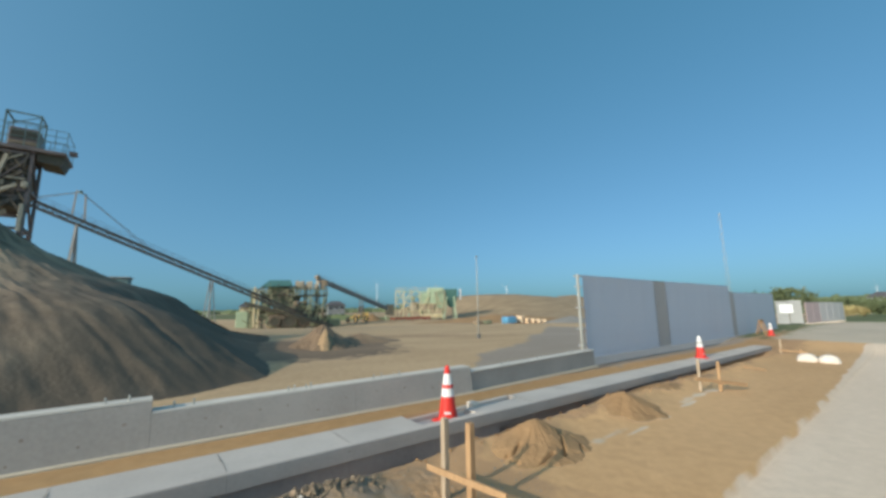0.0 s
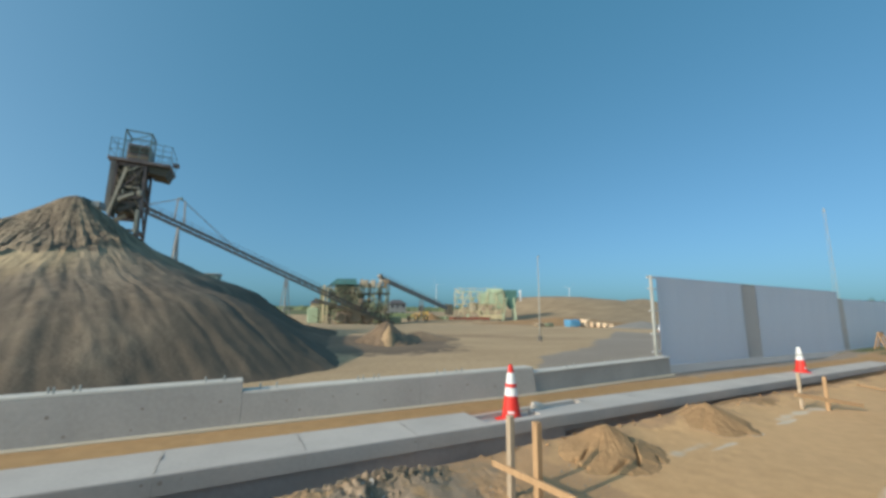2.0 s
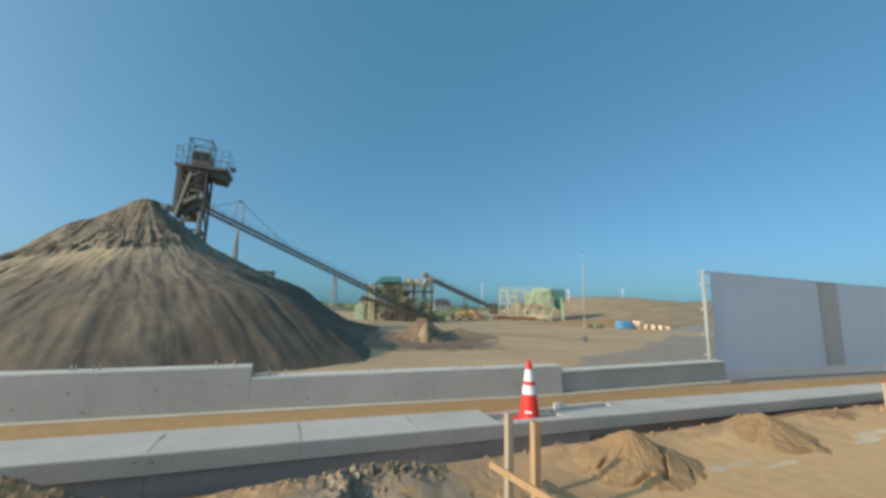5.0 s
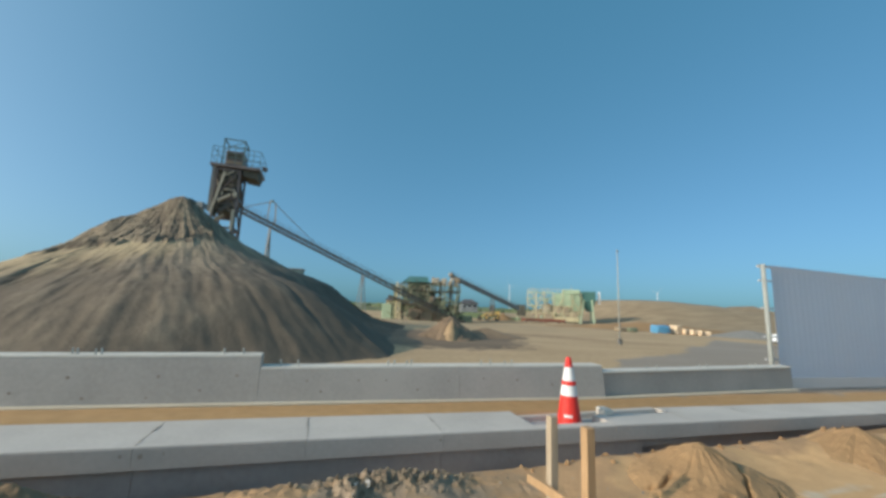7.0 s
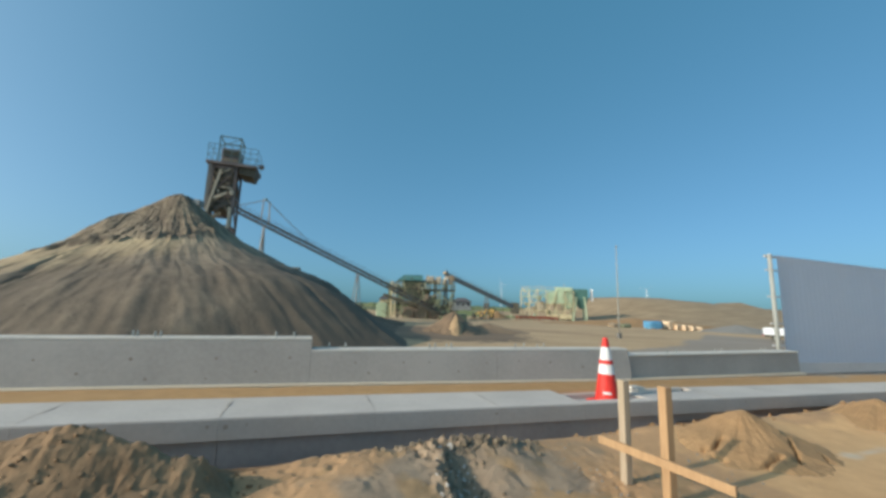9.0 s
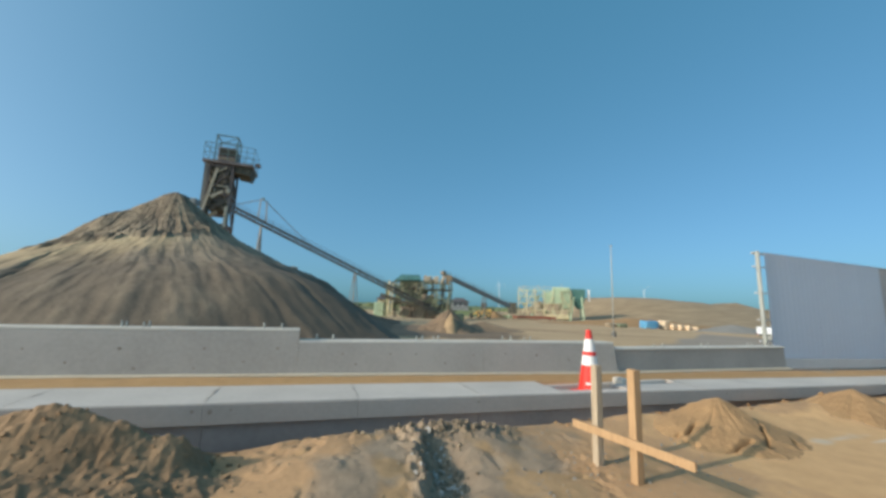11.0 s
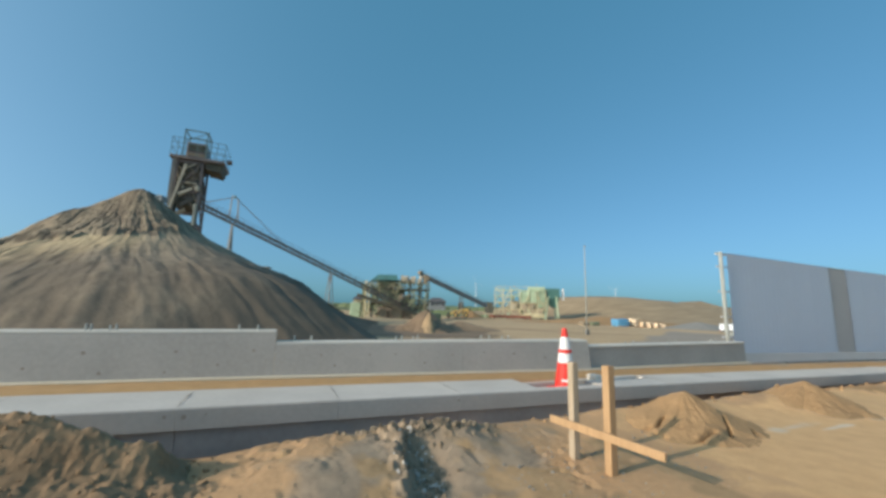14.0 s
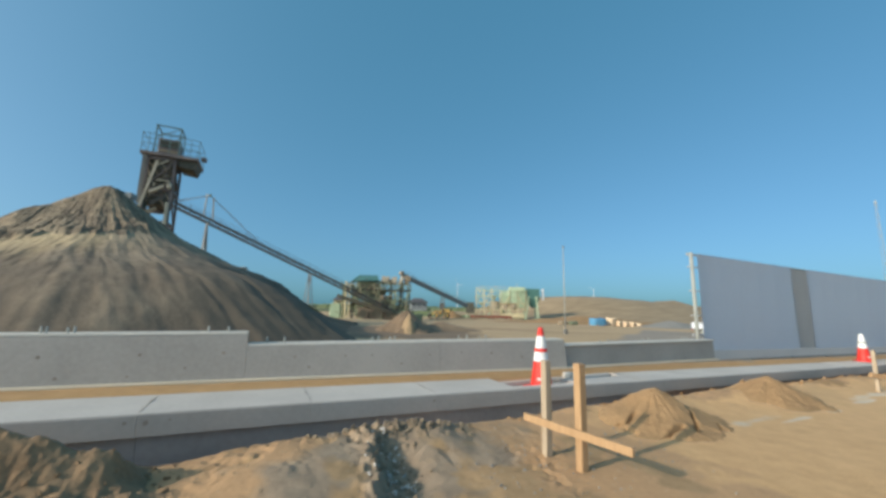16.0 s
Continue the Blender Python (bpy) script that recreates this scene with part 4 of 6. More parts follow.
# ---- sheet fence ----
def corrugated(length, height, pitch=0.2, depth=0.002):
    """A ribbed sheet standing on the x axis."""
    bm = B()
    xs = []
    k = 0.0
    while k < length - 1e-4:
        for d, o in ((0.0, 0.0), (0.05, 0.0), (0.09, 1.0), (0.15, 1.0), (0.19, 0.0)):
            if k + d < length:
                xs.append((k + d, -o * depth))
        k += pitch
    xs.append((length, 0.0))
    lo = [bm.verts.new((x, y, 0)) for x, y in xs]
    hi = [bm.verts.new((x, y, height)) for x, y in xs]
    for i in range(len(xs) - 1):
        bm.faces.new((lo[i], lo[i + 1], hi[i + 1], hi[i]))
    bmesh.ops.solidify(bm, geom=list(bm.faces), thickness=0.004)
    return bm


def fence_y(x):
    return 0.73 + 0.024 * (x - 9.65) if x < 15 else 0.858 + 0.010 * (x - 15)


def sheet_fence():
    ob = thing("sheet_fence", (0, 0, 0), "tall hoarding of ribbed grey-blue steel sheets on pipe posts", "hoarding")
    runs = [(9.92, 15.1, 2.29, M_FENCE, 1.0), (15.0, 16.25, 2.29, M_DULL, 1.25), (16.15, 24.8, 2.29, M_FENCE, 1.0), (24.75, 25.55, 1.98, M_DULL, 0.8), (25.5, 35.4, 1.95, M_FENCE, 1.0)]
    for x0, x1, top, mat, w in runs:
        x = x0
        while x < x1 - 0.05:
            e = min(x + w, x1)
            z = float(strip_height(np.array(x))) - 0.02
            back = 0.015 if mat == M_DULL else 0.0
            panel = part("fence_sheet", corrugated(e - x, top - z - 0.13), mat, ob, "dull grey recessed sheet" if mat == M_DULL else "")
            panel.matrix_world = pose(x, fence_y(x) + back, z + 0.13, 0, 0, math.degrees(math.atan2(fence_y(e) - fence_y(x), e - x)))
            x = e
    x = 10.0
    while x < 35.4:
        e = min(x + 2.4, 35.4)
        za, zb = float(strip_height(np.array(x))), float(strip_height(np.array(e)))
        part("skirting", beam(B(), (x, fence_y(x) + 0.02, za + 0.03), (e - 0.01, fence_y(e) + 0.02, zb + 0.03), 0.06, 0.22), M_DULL, ob)
        x = e
    for x in (9.66, 12.4, 14.8, 17.2, 19.6, 22.0, 24.6, 27.0, 29.5, 32.0, 34.8):
        top = 2.3 if x < 24.8 else 1.96
        y = fence_y(x) + (0.0 if x < 10 else 0.12)
        part("post", tube(B(), (x, y, -0.8), (x, y, top), 0.042 if x < 10 else 0.03, None, 10), M_GALV, ob, smooth=True)
    for z in (0.28, 0.75, 1.35, 1.95, 2.25):
        part("clamp", tube(B(), (9.6, fence_y(9.7) + 0.07, z), (10.1, fence_y(10.1) + 0.05, z), 0.018, None, 8), M_DULL, ob)
    part("top_rail", tube(B(), (9.6, fence_y(9.6) + 0.07, 2.27), (24.8, fence_y(24.8) + 0.07, 2.27), 0.024, None, 8), M_GALV, ob)
    return ob


sheet_fence()

# ---- screen tower, conveyors, plant: yard machinery ----
def frame_tower():
    z0 = float(yard_height(np.array(-8.0), np.array(33.0)))
    ob = thing("screen_tower", (-8.0, 33.2, z0), "tall rusty brown steel screening tower with railed platform above the stockpile", "tower")
    d = -z0
    xa, xb, ya, yb = -0.95, 0.88, -1.2, 1.3
    for x in (xa, xb):
        for y in (ya, yb):
            part("leg", beam(B(), (x, y, -0.2), (x, y, 12.7 + d), 0.18), M_RUST, ob)
    for za, zb in ((0.3, 4.0), (4.0, 7.2), (7.2, 9.9), (9.9, 12.5)):
        for y in (ya, yb):
            if za != 7.2:
                part("brace", beam(B(), (xa, y, za + d), (xb, y, zb + d), 0.13), M_RUST, ob)
            part("cross_beam", beam(B(), (xa, y, zb + d), (xb, y, zb + d), 0.18), M_RUST, ob)
        for x in (xa, xb):
            part("brace", beam(B(), (x, ya, zb + d), (x, yb, za + d), 0.13), M_RUST, ob)
            part("cross_beam", beam(B(), (x, ya, zb + d), (x, yb, zb + d), 0.18), M_RUST, ob)
    part("cladding", box(B(), (xa + 0.05, yb - 0.2, 8.3 + d), (xb - 0.7, yb - 0.12, 12.6 + d), 0.01), M_RUST, ob, "rusty sheet cladding")
    part("chute", beam(B(), (-0.9, -0.9, 8.2 + d), (-0.2, -0.7, 12.0 + d), 0.5, 0.28), M_DARK, ob, "slanted steel chute")
    part("chute", beam(B(), (0.75, -0.9, 9.6 + d), (-0.5, -0.8, 8.7 + d), 0.45, 0.3), M_BELT, ob)
    part("hopper", box(B(), (-0.9, -0.8, 9.4 + d), (0.8, 1.0, 11.7 + d), 0.15), M_OLIVE, ob)
    part("inner_casing", box(B(), (-1.0, -0.98, 8.7 + d), (0.72, 1.1, 12.6 + d), 0.08), M_DARK, ob, "dark rusty casing")
    part("diagonal_pipe", beam(B(), (-1.0, -1.5, 8.3 + d), (-0.25, -1.5, 12.2 + d), 0.18), M_PIPE, ob, "tan diagonal pipe")
    part("diagonal_pipe", beam(B(), (-0.55, -1.5, 9.55 + d), (0.4, -1.5, 10.15 + d), 0.18), M_PIPE, ob, "tan pipe")
    part("discharge_lip", box(B(), (0.55, -1.5, 10.0 + d), (0.9, -1.2, 10.5 + d), 0.1), M_PIPE, ob)
    part("lower_guard", box(B(), (0.62, -1.4, 7.0 + d), (0.86, -1.25, 8.9 + d), 0.03), M_PIPE, ob)
    part("skirt_plate", beam(B(), (-1.0, -1.45, 7.5 + d), (0.1, -1.45, 8.3 + d), 0.12, 0.26), M_TAN, ob)
    part("platform", box(B(), (-1.5, -1.5, 12.7 + d), (2.55, 1.6, 12.95 + d), 0.02), M_RUST, ob)
    bm = B()
    v = [bm.verts.new(p) for p in ((1.0, -1.2, 12.7 + d), (2.5, -1.2, 12.7 + d), (2.25, -1.2, 11.95 + d), (1.15, -1.2, 12.1 + d), (1.0, 1.2, 12.7 + d), (2.5, 1.2, 12.7 + d), (2.25, 1.2, 11.95 + d), (1.15, 1.2, 12.1 + d))]
    for f in ((0, 1, 2, 3), (7, 6, 5, 4), (0, 4, 5, 1), (1, 5, 6, 2), (2, 6, 7, 3), (3, 7, 4, 0)):
        bm.faces.new([v[i] for i in f])
    part("side_hopper", bm, M_DARK, ob)
    part("motor_house", box(B(), (-0.55, -0.6, 12.95 + d), (0.9, 0.9, 14.55 + d), 0.04), M_RUST, ob, "brown machine housing")
    part("motor_panel", box(B(), (-0.45, -0.64, 13.75 + d), (0.8, -0.6, 14.4 + d), 0.01), M_DARK, ob, "dark louvred panel")
    part("motor_stripe", box(B(), (-0.5, -0.63, 13.35 + d), (0.85, -0.6, 13.55 + d), 0.01), M_TAN, ob, "pale stripe")
    for x in (-0.75, 0.95):
        for y in (-0.8, 1.0):
            part("cage_post", beam(B(), (x, y, 12.95 + d), (x, y, 15.6 + d), 0.09), M_SEASTEEL, ob)
    for y in (-0.8, 1.0):
        part("cage_rail", beam(B(), (-0.75, y, 15.55 + d), (0.95, y, 15.55 + d), 0.09), M_SEASTEEL, ob)
        part("cage_rail", beam(B(), (-0.75, y, 14.5 + d), (0.95, y, 15.5 + d), 0.05), M_SEASTEEL, ob)
    for x in (-0.75, 0.95):
        part("cage_rail", beam(B(), (x, -0.8, 15.55 + d), (x, 1.0, 15.55 + d), 0.09), M_SEASTEEL, ob)
    for x in (-1.45, -1.0, -0.4, 0.4, 1.2, 1.9, 2.5):
        for y in (-1.45, 1.55):
            part("rail_post", beam(B(), (x, y, 12.95 + d), (x, y, 14.5 + d), 0.04), M_SEASTEEL, ob)
    for y in (-1.45, 1.55):
        for z in (13.6, 14.05, 14.5):
            part("handrail", beam(B(), (-1.45, y, z + d), (2.5, y, z + d), 0.035), M_SEASTEEL, ob)
    for x in (-1.45, 2.5):
        for z in (13.6, 14.5):
            part("handrail", beam(B(), (x, -1.45, z + d), (x, 1.55, z + d), 0.035), M_SEASTEEL, ob)
    part("float_box", box(B(), (2.5, -0.4, 13.2 + d), (2.95, 0.1, 13.5 + d), 0.03), M_RUST, ob)
    # pipes, struts and small boxes crowded between the legs
    rnd = random.Random(41)
    mats = (M_OLIVE, M_RUST, M_PIPE, M_OLIVE, M_BELT, M_TAN)
    for k in range(34):
        x, z = rnd.uniform(-0.9, 0.6), rnd.uniform(8.9, 12.0)
        dx, dz = rnd.choice(((0.7, 0.5), (-0.6, 0.9), (0.1, 1.2), (0.9, 0.0), (0.5, -0.8), (-0.4, -0.7)))
        y = rnd.uniform(-1.3, -1.0)
        part("strut", beam(B(), (x, y, z + d), (min(max(x + dx, -0.95), 0.88), y, min(z + dz, 12.6) + d), rnd.uniform(0.05, 0.13)), mats[k % 6], ob)
    for k in range(12):
        x, z = rnd.uniform(-0.9, 0.5), rnd.uniform(8.2, 12.0)
        part("machine_box", box(B(), (x, rnd.uniform(-1.25, -1.05), z + d), (x + rnd.uniform(0.15, 0.4), -0.9, z + rnd.uniform(0.15, 0.5) + d), 0.03), mats[(k * 5) % 6], ob)
    part("ladder", beam(B(), (-1.16, -1.3, 8.5 + d), (-1.16, -1.3, 12.8 + d), 0.3, 0.06), M_BELT, ob)


frame_tower()


def conveyor(name, p, q, label, width=0.9, legs=(), mast=None, bays=22, sheeted=False):
    """A lattice conveyor bridge from p (high) to q, on trestles at the given fractions."""
    ob = thing(name, (0, 0, 0), label, "conveyor")
    frame_mat = M_STEEL if sheeted else M_BELT
    p, q = Vector(p), Vector(q)
    way = (q - p).normalized()
    side = way.cross(Vector((0, 0, 1))).normalized() * width / 2
    up = Vector((0, 0, 0.75))
    for s in (-1, 1):
        part("chord", beam(B(), p + s * side, q + s * side, 0.16), frame_mat, ob)
        part("chord", beam(B(), p + s * side - up, q + s * side - up, 0.16), frame_mat, ob)
        bm = B()
        for k in range(bays):
            a, b = p.lerp(q, k / bays) + s * side, p.lerp(q, (k + 1) / bays) + s * side
            beam(bm, a, b - up, 0.08)
            beam(bm, a, a - up, 0.08)
        part("lattice", bm, frame_mat, ob)
        bm = B()
        for k in range(bays + 1):
            a = p.lerp(q, k / bays) + s * side * 1.3
            beam(bm, a, a + Vector((0, 0, 0.7)), 0.03)
        beam(bm, p + s * side * 1.3 + Vector((0, 0, 0.7)), q + s * side * 1.3 + Vector((0, 0, 0.7)), 0.03)
        part("handrail", bm, frame_mat, ob)
        if sheeted:
            part("side_sheet", beam(B(), p + s * side - up / 2, q + s * side - up / 2, 0.03, 0.62), M_STEEL, ob)
    part("belt", beam(B(), p + Vector((0, 0, 0.05)), q + Vector((0, 0, 0.05)), width * 0.8, 0.12), M_DARK, ob, "dark rubber belt")
    part("head_drum", tube(B(), p + side * 1.2, p - side * 1.2, 0.4, None, 14), M_TAN if sheeted else M_DARK, ob)
    for f in legs:
        c = p.lerp(q, f) - up
        foot = float(yard_height(np.array(c.x), np.array(c.y))) - 0.2
        for s in (-1, 1):
            for w in (-1.0, 1.0):
                part("trestle_leg", beam(B(), c + s * side, c + s * side * 2.2 + way * w * 0.75 + Vector((0, 0, foot - c.z)), 0.13), M_STEEL, ob)
        for k in (0.35, 0.7):
            zz = c.z + (foot - c.z) * k
            part("trestle_tie", beam(B(), (c.x - 0.8 * k, c.y - 0.5 * k, zz), (c.x + 0.8 * k, c.y - 0.5 * k, zz), 0.1), M_STEEL, ob)
    if mast is not None:
        c = p.lerp(q, mast)
        top = c + Vector((0, 0, 3.6))
        for s in (-1, 1):
            for w in (-0.6, 0.75):
                part("mast_leg", beam(B(), c + s * side + way * w, top + s * side * 0.5 + way * w * 0.7, 0.09), M_STEEL, ob)
            part("stay", tube(B(), top + s * side * 0.3, p.lerp(q, mast + 0.18) + s * side, 0.035, None, 5), M_STEEL, ob)
            part("stay", tube(B(), top + s * side * 0.3, p.lerp(q, mast - 0.10) + s * side, 0.035, None, 5), M_STEEL, ob)
        part("mast_head", beam(B(), top - side * 0.6, top + side * 0.6, 0.3), M_GREEN, ob)
    return ob


conveyor("belt_conveyor", (-12.6, 60.0, 15.5), (30.6, 71.3, -1.92), "long dark lattice belt conveyor rising on trestles", legs=(0.11, 0.48), mast=0.11, bays=34)
conveyor("belt_conveyor", (28.6, 74.0, 8.2), (47.3, 77.0, 1.7), "shorter grey steel belt conveyor sloping down to the washing plant", legs=(0.6,), bays=14, sheeted=True)


def crusher():
    z = float(yard_height(np.array(22.0), np.array(73.0)))
    ob = thing("crushing_plant", (22.5, 72.5, z), "old dark green crushing plant on steel columns with teal roof", "crushing plant", turn=-14)
    for x in (-4.8, -3.4, -1.6, 0.4, 2.2, 3.8, 5.0):
        for y in (-2.0, 2.2):
            part("column", beam(B(), (x, y, -0.3), (x, y, 5.4 + 0.15 * (x + 5)), 0.26 if x < 1 else 0.15), M_GREEN if x < 1 else M_DARK, ob)
    for zz in (2.4, 4.9):
        part("deck", box(B(), (-4.9, -2.3, zz), (5.2, 2.5, zz + 0.2), 0.02), M_DARK, ob)
        for y in (-2.3, 2.5):
            for h in (0.55, 1.05):
                part("handrail", beam(B(), (-4.9, y, zz + h), (5.2, y, zz + h), 0.06), M_GREEN, ob)
            for k in range(9):
                part("rail_post", beam(B(), (-4.9 + 1.26 * k, y, zz), (-4.9 + 1.26 * k, y, zz + 1.05), 0.05), M_GREEN, ob)
    bm = B()
    v = [bm.verts.new(p) for p in ((-3.7, -2.6, 6.3), (0.3, -2.6, 6.45), (0.3, 2.7, 6.45), (-3.7, 2.7, 6.3), (-2.7, 0.6, 7.45), (0.15, 0.6, 7.5))]
    for f in ((0, 1, 5, 4), (1, 2, 5), (2, 3, 4, 5), (3, 0, 4), (3, 2, 1, 0)):
        bm.faces.new([v[i] for i in f])
    part("roof", bm, M_TEAL, ob, "teal sheet roof")
    part("hood", box(B(), (-2.9, -1.5, 4.2), (0.0, 1.6, 6.4), 0.1), M_GREEN, ob)
    part("drive_box", box(B(), (0.8, -1.6, 6.4), (1.7, 1.2, 7.2), 0.04), M_PIPE, ob, "tan machine housing")
    part("drive_box", box(B(), (2.3, -1.5, 6.3), (3.0, 1.2, 7.2), 0.04), M_PIPE, ob, "tan machine housing")
    part("head_frame", box(B(), (4.3, -1.4, 6.6), (5.1, 1.2, 7.5), 0.05), M_TAN, ob, "tan conveyor head")
    part("crusher_body", box(B(), (-2.6, -2.6, 0.2), (2.4, 0.6, 2.2), 0.3), M_OLIVE, ob)
    for x, r in ((-1.8, 0.6), (0.1, 0.75), (1.9, 0.55)):
        part("flywheel", tube(B(), (x, -3.0, 1.15), (x, -2.65, 1.15), r, None, 20), M_DARK, ob)
    part("screen_box", box(B(), (-1.0, -1.6, 2.7), (2.2, 0.5, 3.9), 0.2, Matrix.Rotation(radians(8), 4, "Y")), M_OLIVE, ob)
    part("feed_hopper", lathe(B(), [(0.5, 3.0), (0.9, 3.6), (1.7, 4.9), (1.75, 5.1)], 4), M_DARK, ob)
    for a, b in (((-4.8, -2.1, 0), (-1.6, -2.1, 4.9)), ((-1.6, -2.1, 4.9), (0.4, -2.1, 0)), ((0.4, -2.1, 2.4), (3.8, -2.1, 5.8)), ((3.8, -2.1, 0), (5.0, -2.1, 4.9)), ((2.2, -2.1, 4.9), (5.0, -2.1, 2.4))):
        part("brace", beam(B(), a, b, 0.16), M_GREEN, ob)
    part("feed_chute", beam(B(), (-5.6, -2.6, 3.9), (5.9, -3.2, 0.2), 0.9, 0.5), M_DARK, ob, "dark inclined feed conveyor")
    part("tank", box(B(), (-6.6, -1.0, -0.2), (-5.1, 1.8, 2.7), 0.1), M_MINT, ob, "mint green tank")
    part("shed", box(B(), (5.4, -1.0, -0.2), (7.2, 1.2, 1.2), 0.1), M_GREEN, ob)
    part("pipe", tube(B(), (-4.4, -2.5, 0.4), (-4.4, -2.5, 6.2), 0.16, None, 10), M_CREAM, ob)
    part("pipe", tube(B(), (-3.9, -2.5, 0.2), (-3.9, -2.5, 5.8), 0.12, None, 10), M_CREAM, ob)
    for k in range(9):
        x = -3.6 + 0.95 * k
        part("strut", beam(B(), (x, -2.4, 0.1), (x + random.uniform(-0.8, 0.8), -2.2, random.uniform(2.5, 5.0)), 0.14), M_GREEN, ob)
    for k in range(11):
        x = 0.5 + 0.45 * k
        part("column", beam(B(), (x, -1.9 + 0.35 * (k % 3), 2.4), (x + 0.05 * (k % 2), -1.9 + 0.35 * (k % 3), 6.3), 0.11), M_DARK if k % 3 else M_GREEN, ob)
    for x, r in ((-1.8, 0.6), (0.1, 0.75), (1.9, 0.55)):
        part("wheel_rim", lathe(B(), [(r, -0.04), (r + 0.1, -0.04), (r + 0.1, 0.06), (r, 0.06), (r, -0.04)], 24), M_OLIVE, ob).matrix_local = pose(x, -3.02, 1.15, 90, 0, 0)
    for k in range(5):
        part("roller_frame", box(B(), (-2.4 + 1.3 * k, -2.9, 0.3), (-1.6 + 1.3 * k, -2.4, 1.2 + 0.3 * (k % 3)), 0.1), M_DARK if k % 2 else M_GREEN, ob)
    mats = (M_GREEN, M_OLIVE, M_GREEN, M_TAN, M_DARK, M_OLIVE)
    rnd = random.Random(12)
    for k in range(190):
        x, z2 = rnd.uniform(-4.6, 4.4), rnd.uniform(0.1, 6.0)
        z2 = z2 * 0.55 if x > 1.2 else z2
        y = rnd.uniform(-2.7, 1.8)
        way = rnd.choice(((1.2, 0, 0.9), (-1.2, 0, 0.9), (0.1, 0, 1.6), (1.6, 0, 0), (0.9, 0, -1.2)))
        part("strut", beam(B(), (x, y, z2), (x + way[0], y, min(z2 + way[2], 7.2)), rnd.uniform(0.06, 0.15)), mats[k % 6], ob)
    for k in range(110):
        x, z2 = rnd.uniform(-4.6, 1.0), rnd.uniform(2.2, 6.0)
        way = rnd.choice(((0.9, 0.8), (-0.9, 0.8), (0.0, 1.2), (1.2, 0.0), (0.7, -0.9)))
        y = rnd.uniform(-2.7, -1.4)
        part("strut", beam(B(), (x, y, z2), (x + way[0], y, min(z2 + way[1], 6.3)), rnd.uniform(0.05, 0.11)), (M_GREEN, M_CREAM, M_GREEN, M_OLIVE)[k % 4], ob)
    for k in range(40):
        x, z2 = rnd.uniform(-4.2, 4.2), rnd.uniform(0.0, 3.4)
        w, h = rnd.uniform(0.25, 0.7), rnd.uniform(0.25, 0.8)
        part("machine_box", box(B(), (x, -2.5, z2), (x + w, rnd.uniform(-1.6, 0.5), z2 + h), 0.08), mats[(k * 5) % 6], ob)
    for k in range(16):
        x = rnd.uniform(0.3, 5)
        part("top_gear", box(B(), (x, -1.4, 6.0), (x + rnd.uniform(0.2, 0.5), 0.8, rnd.uniform(6.4, 7.6)), 0.06), M_PIPE if k % 2 else M_TAN, ob)
    ob.scale = (1.38, 1.0, 1.27)


crusher()


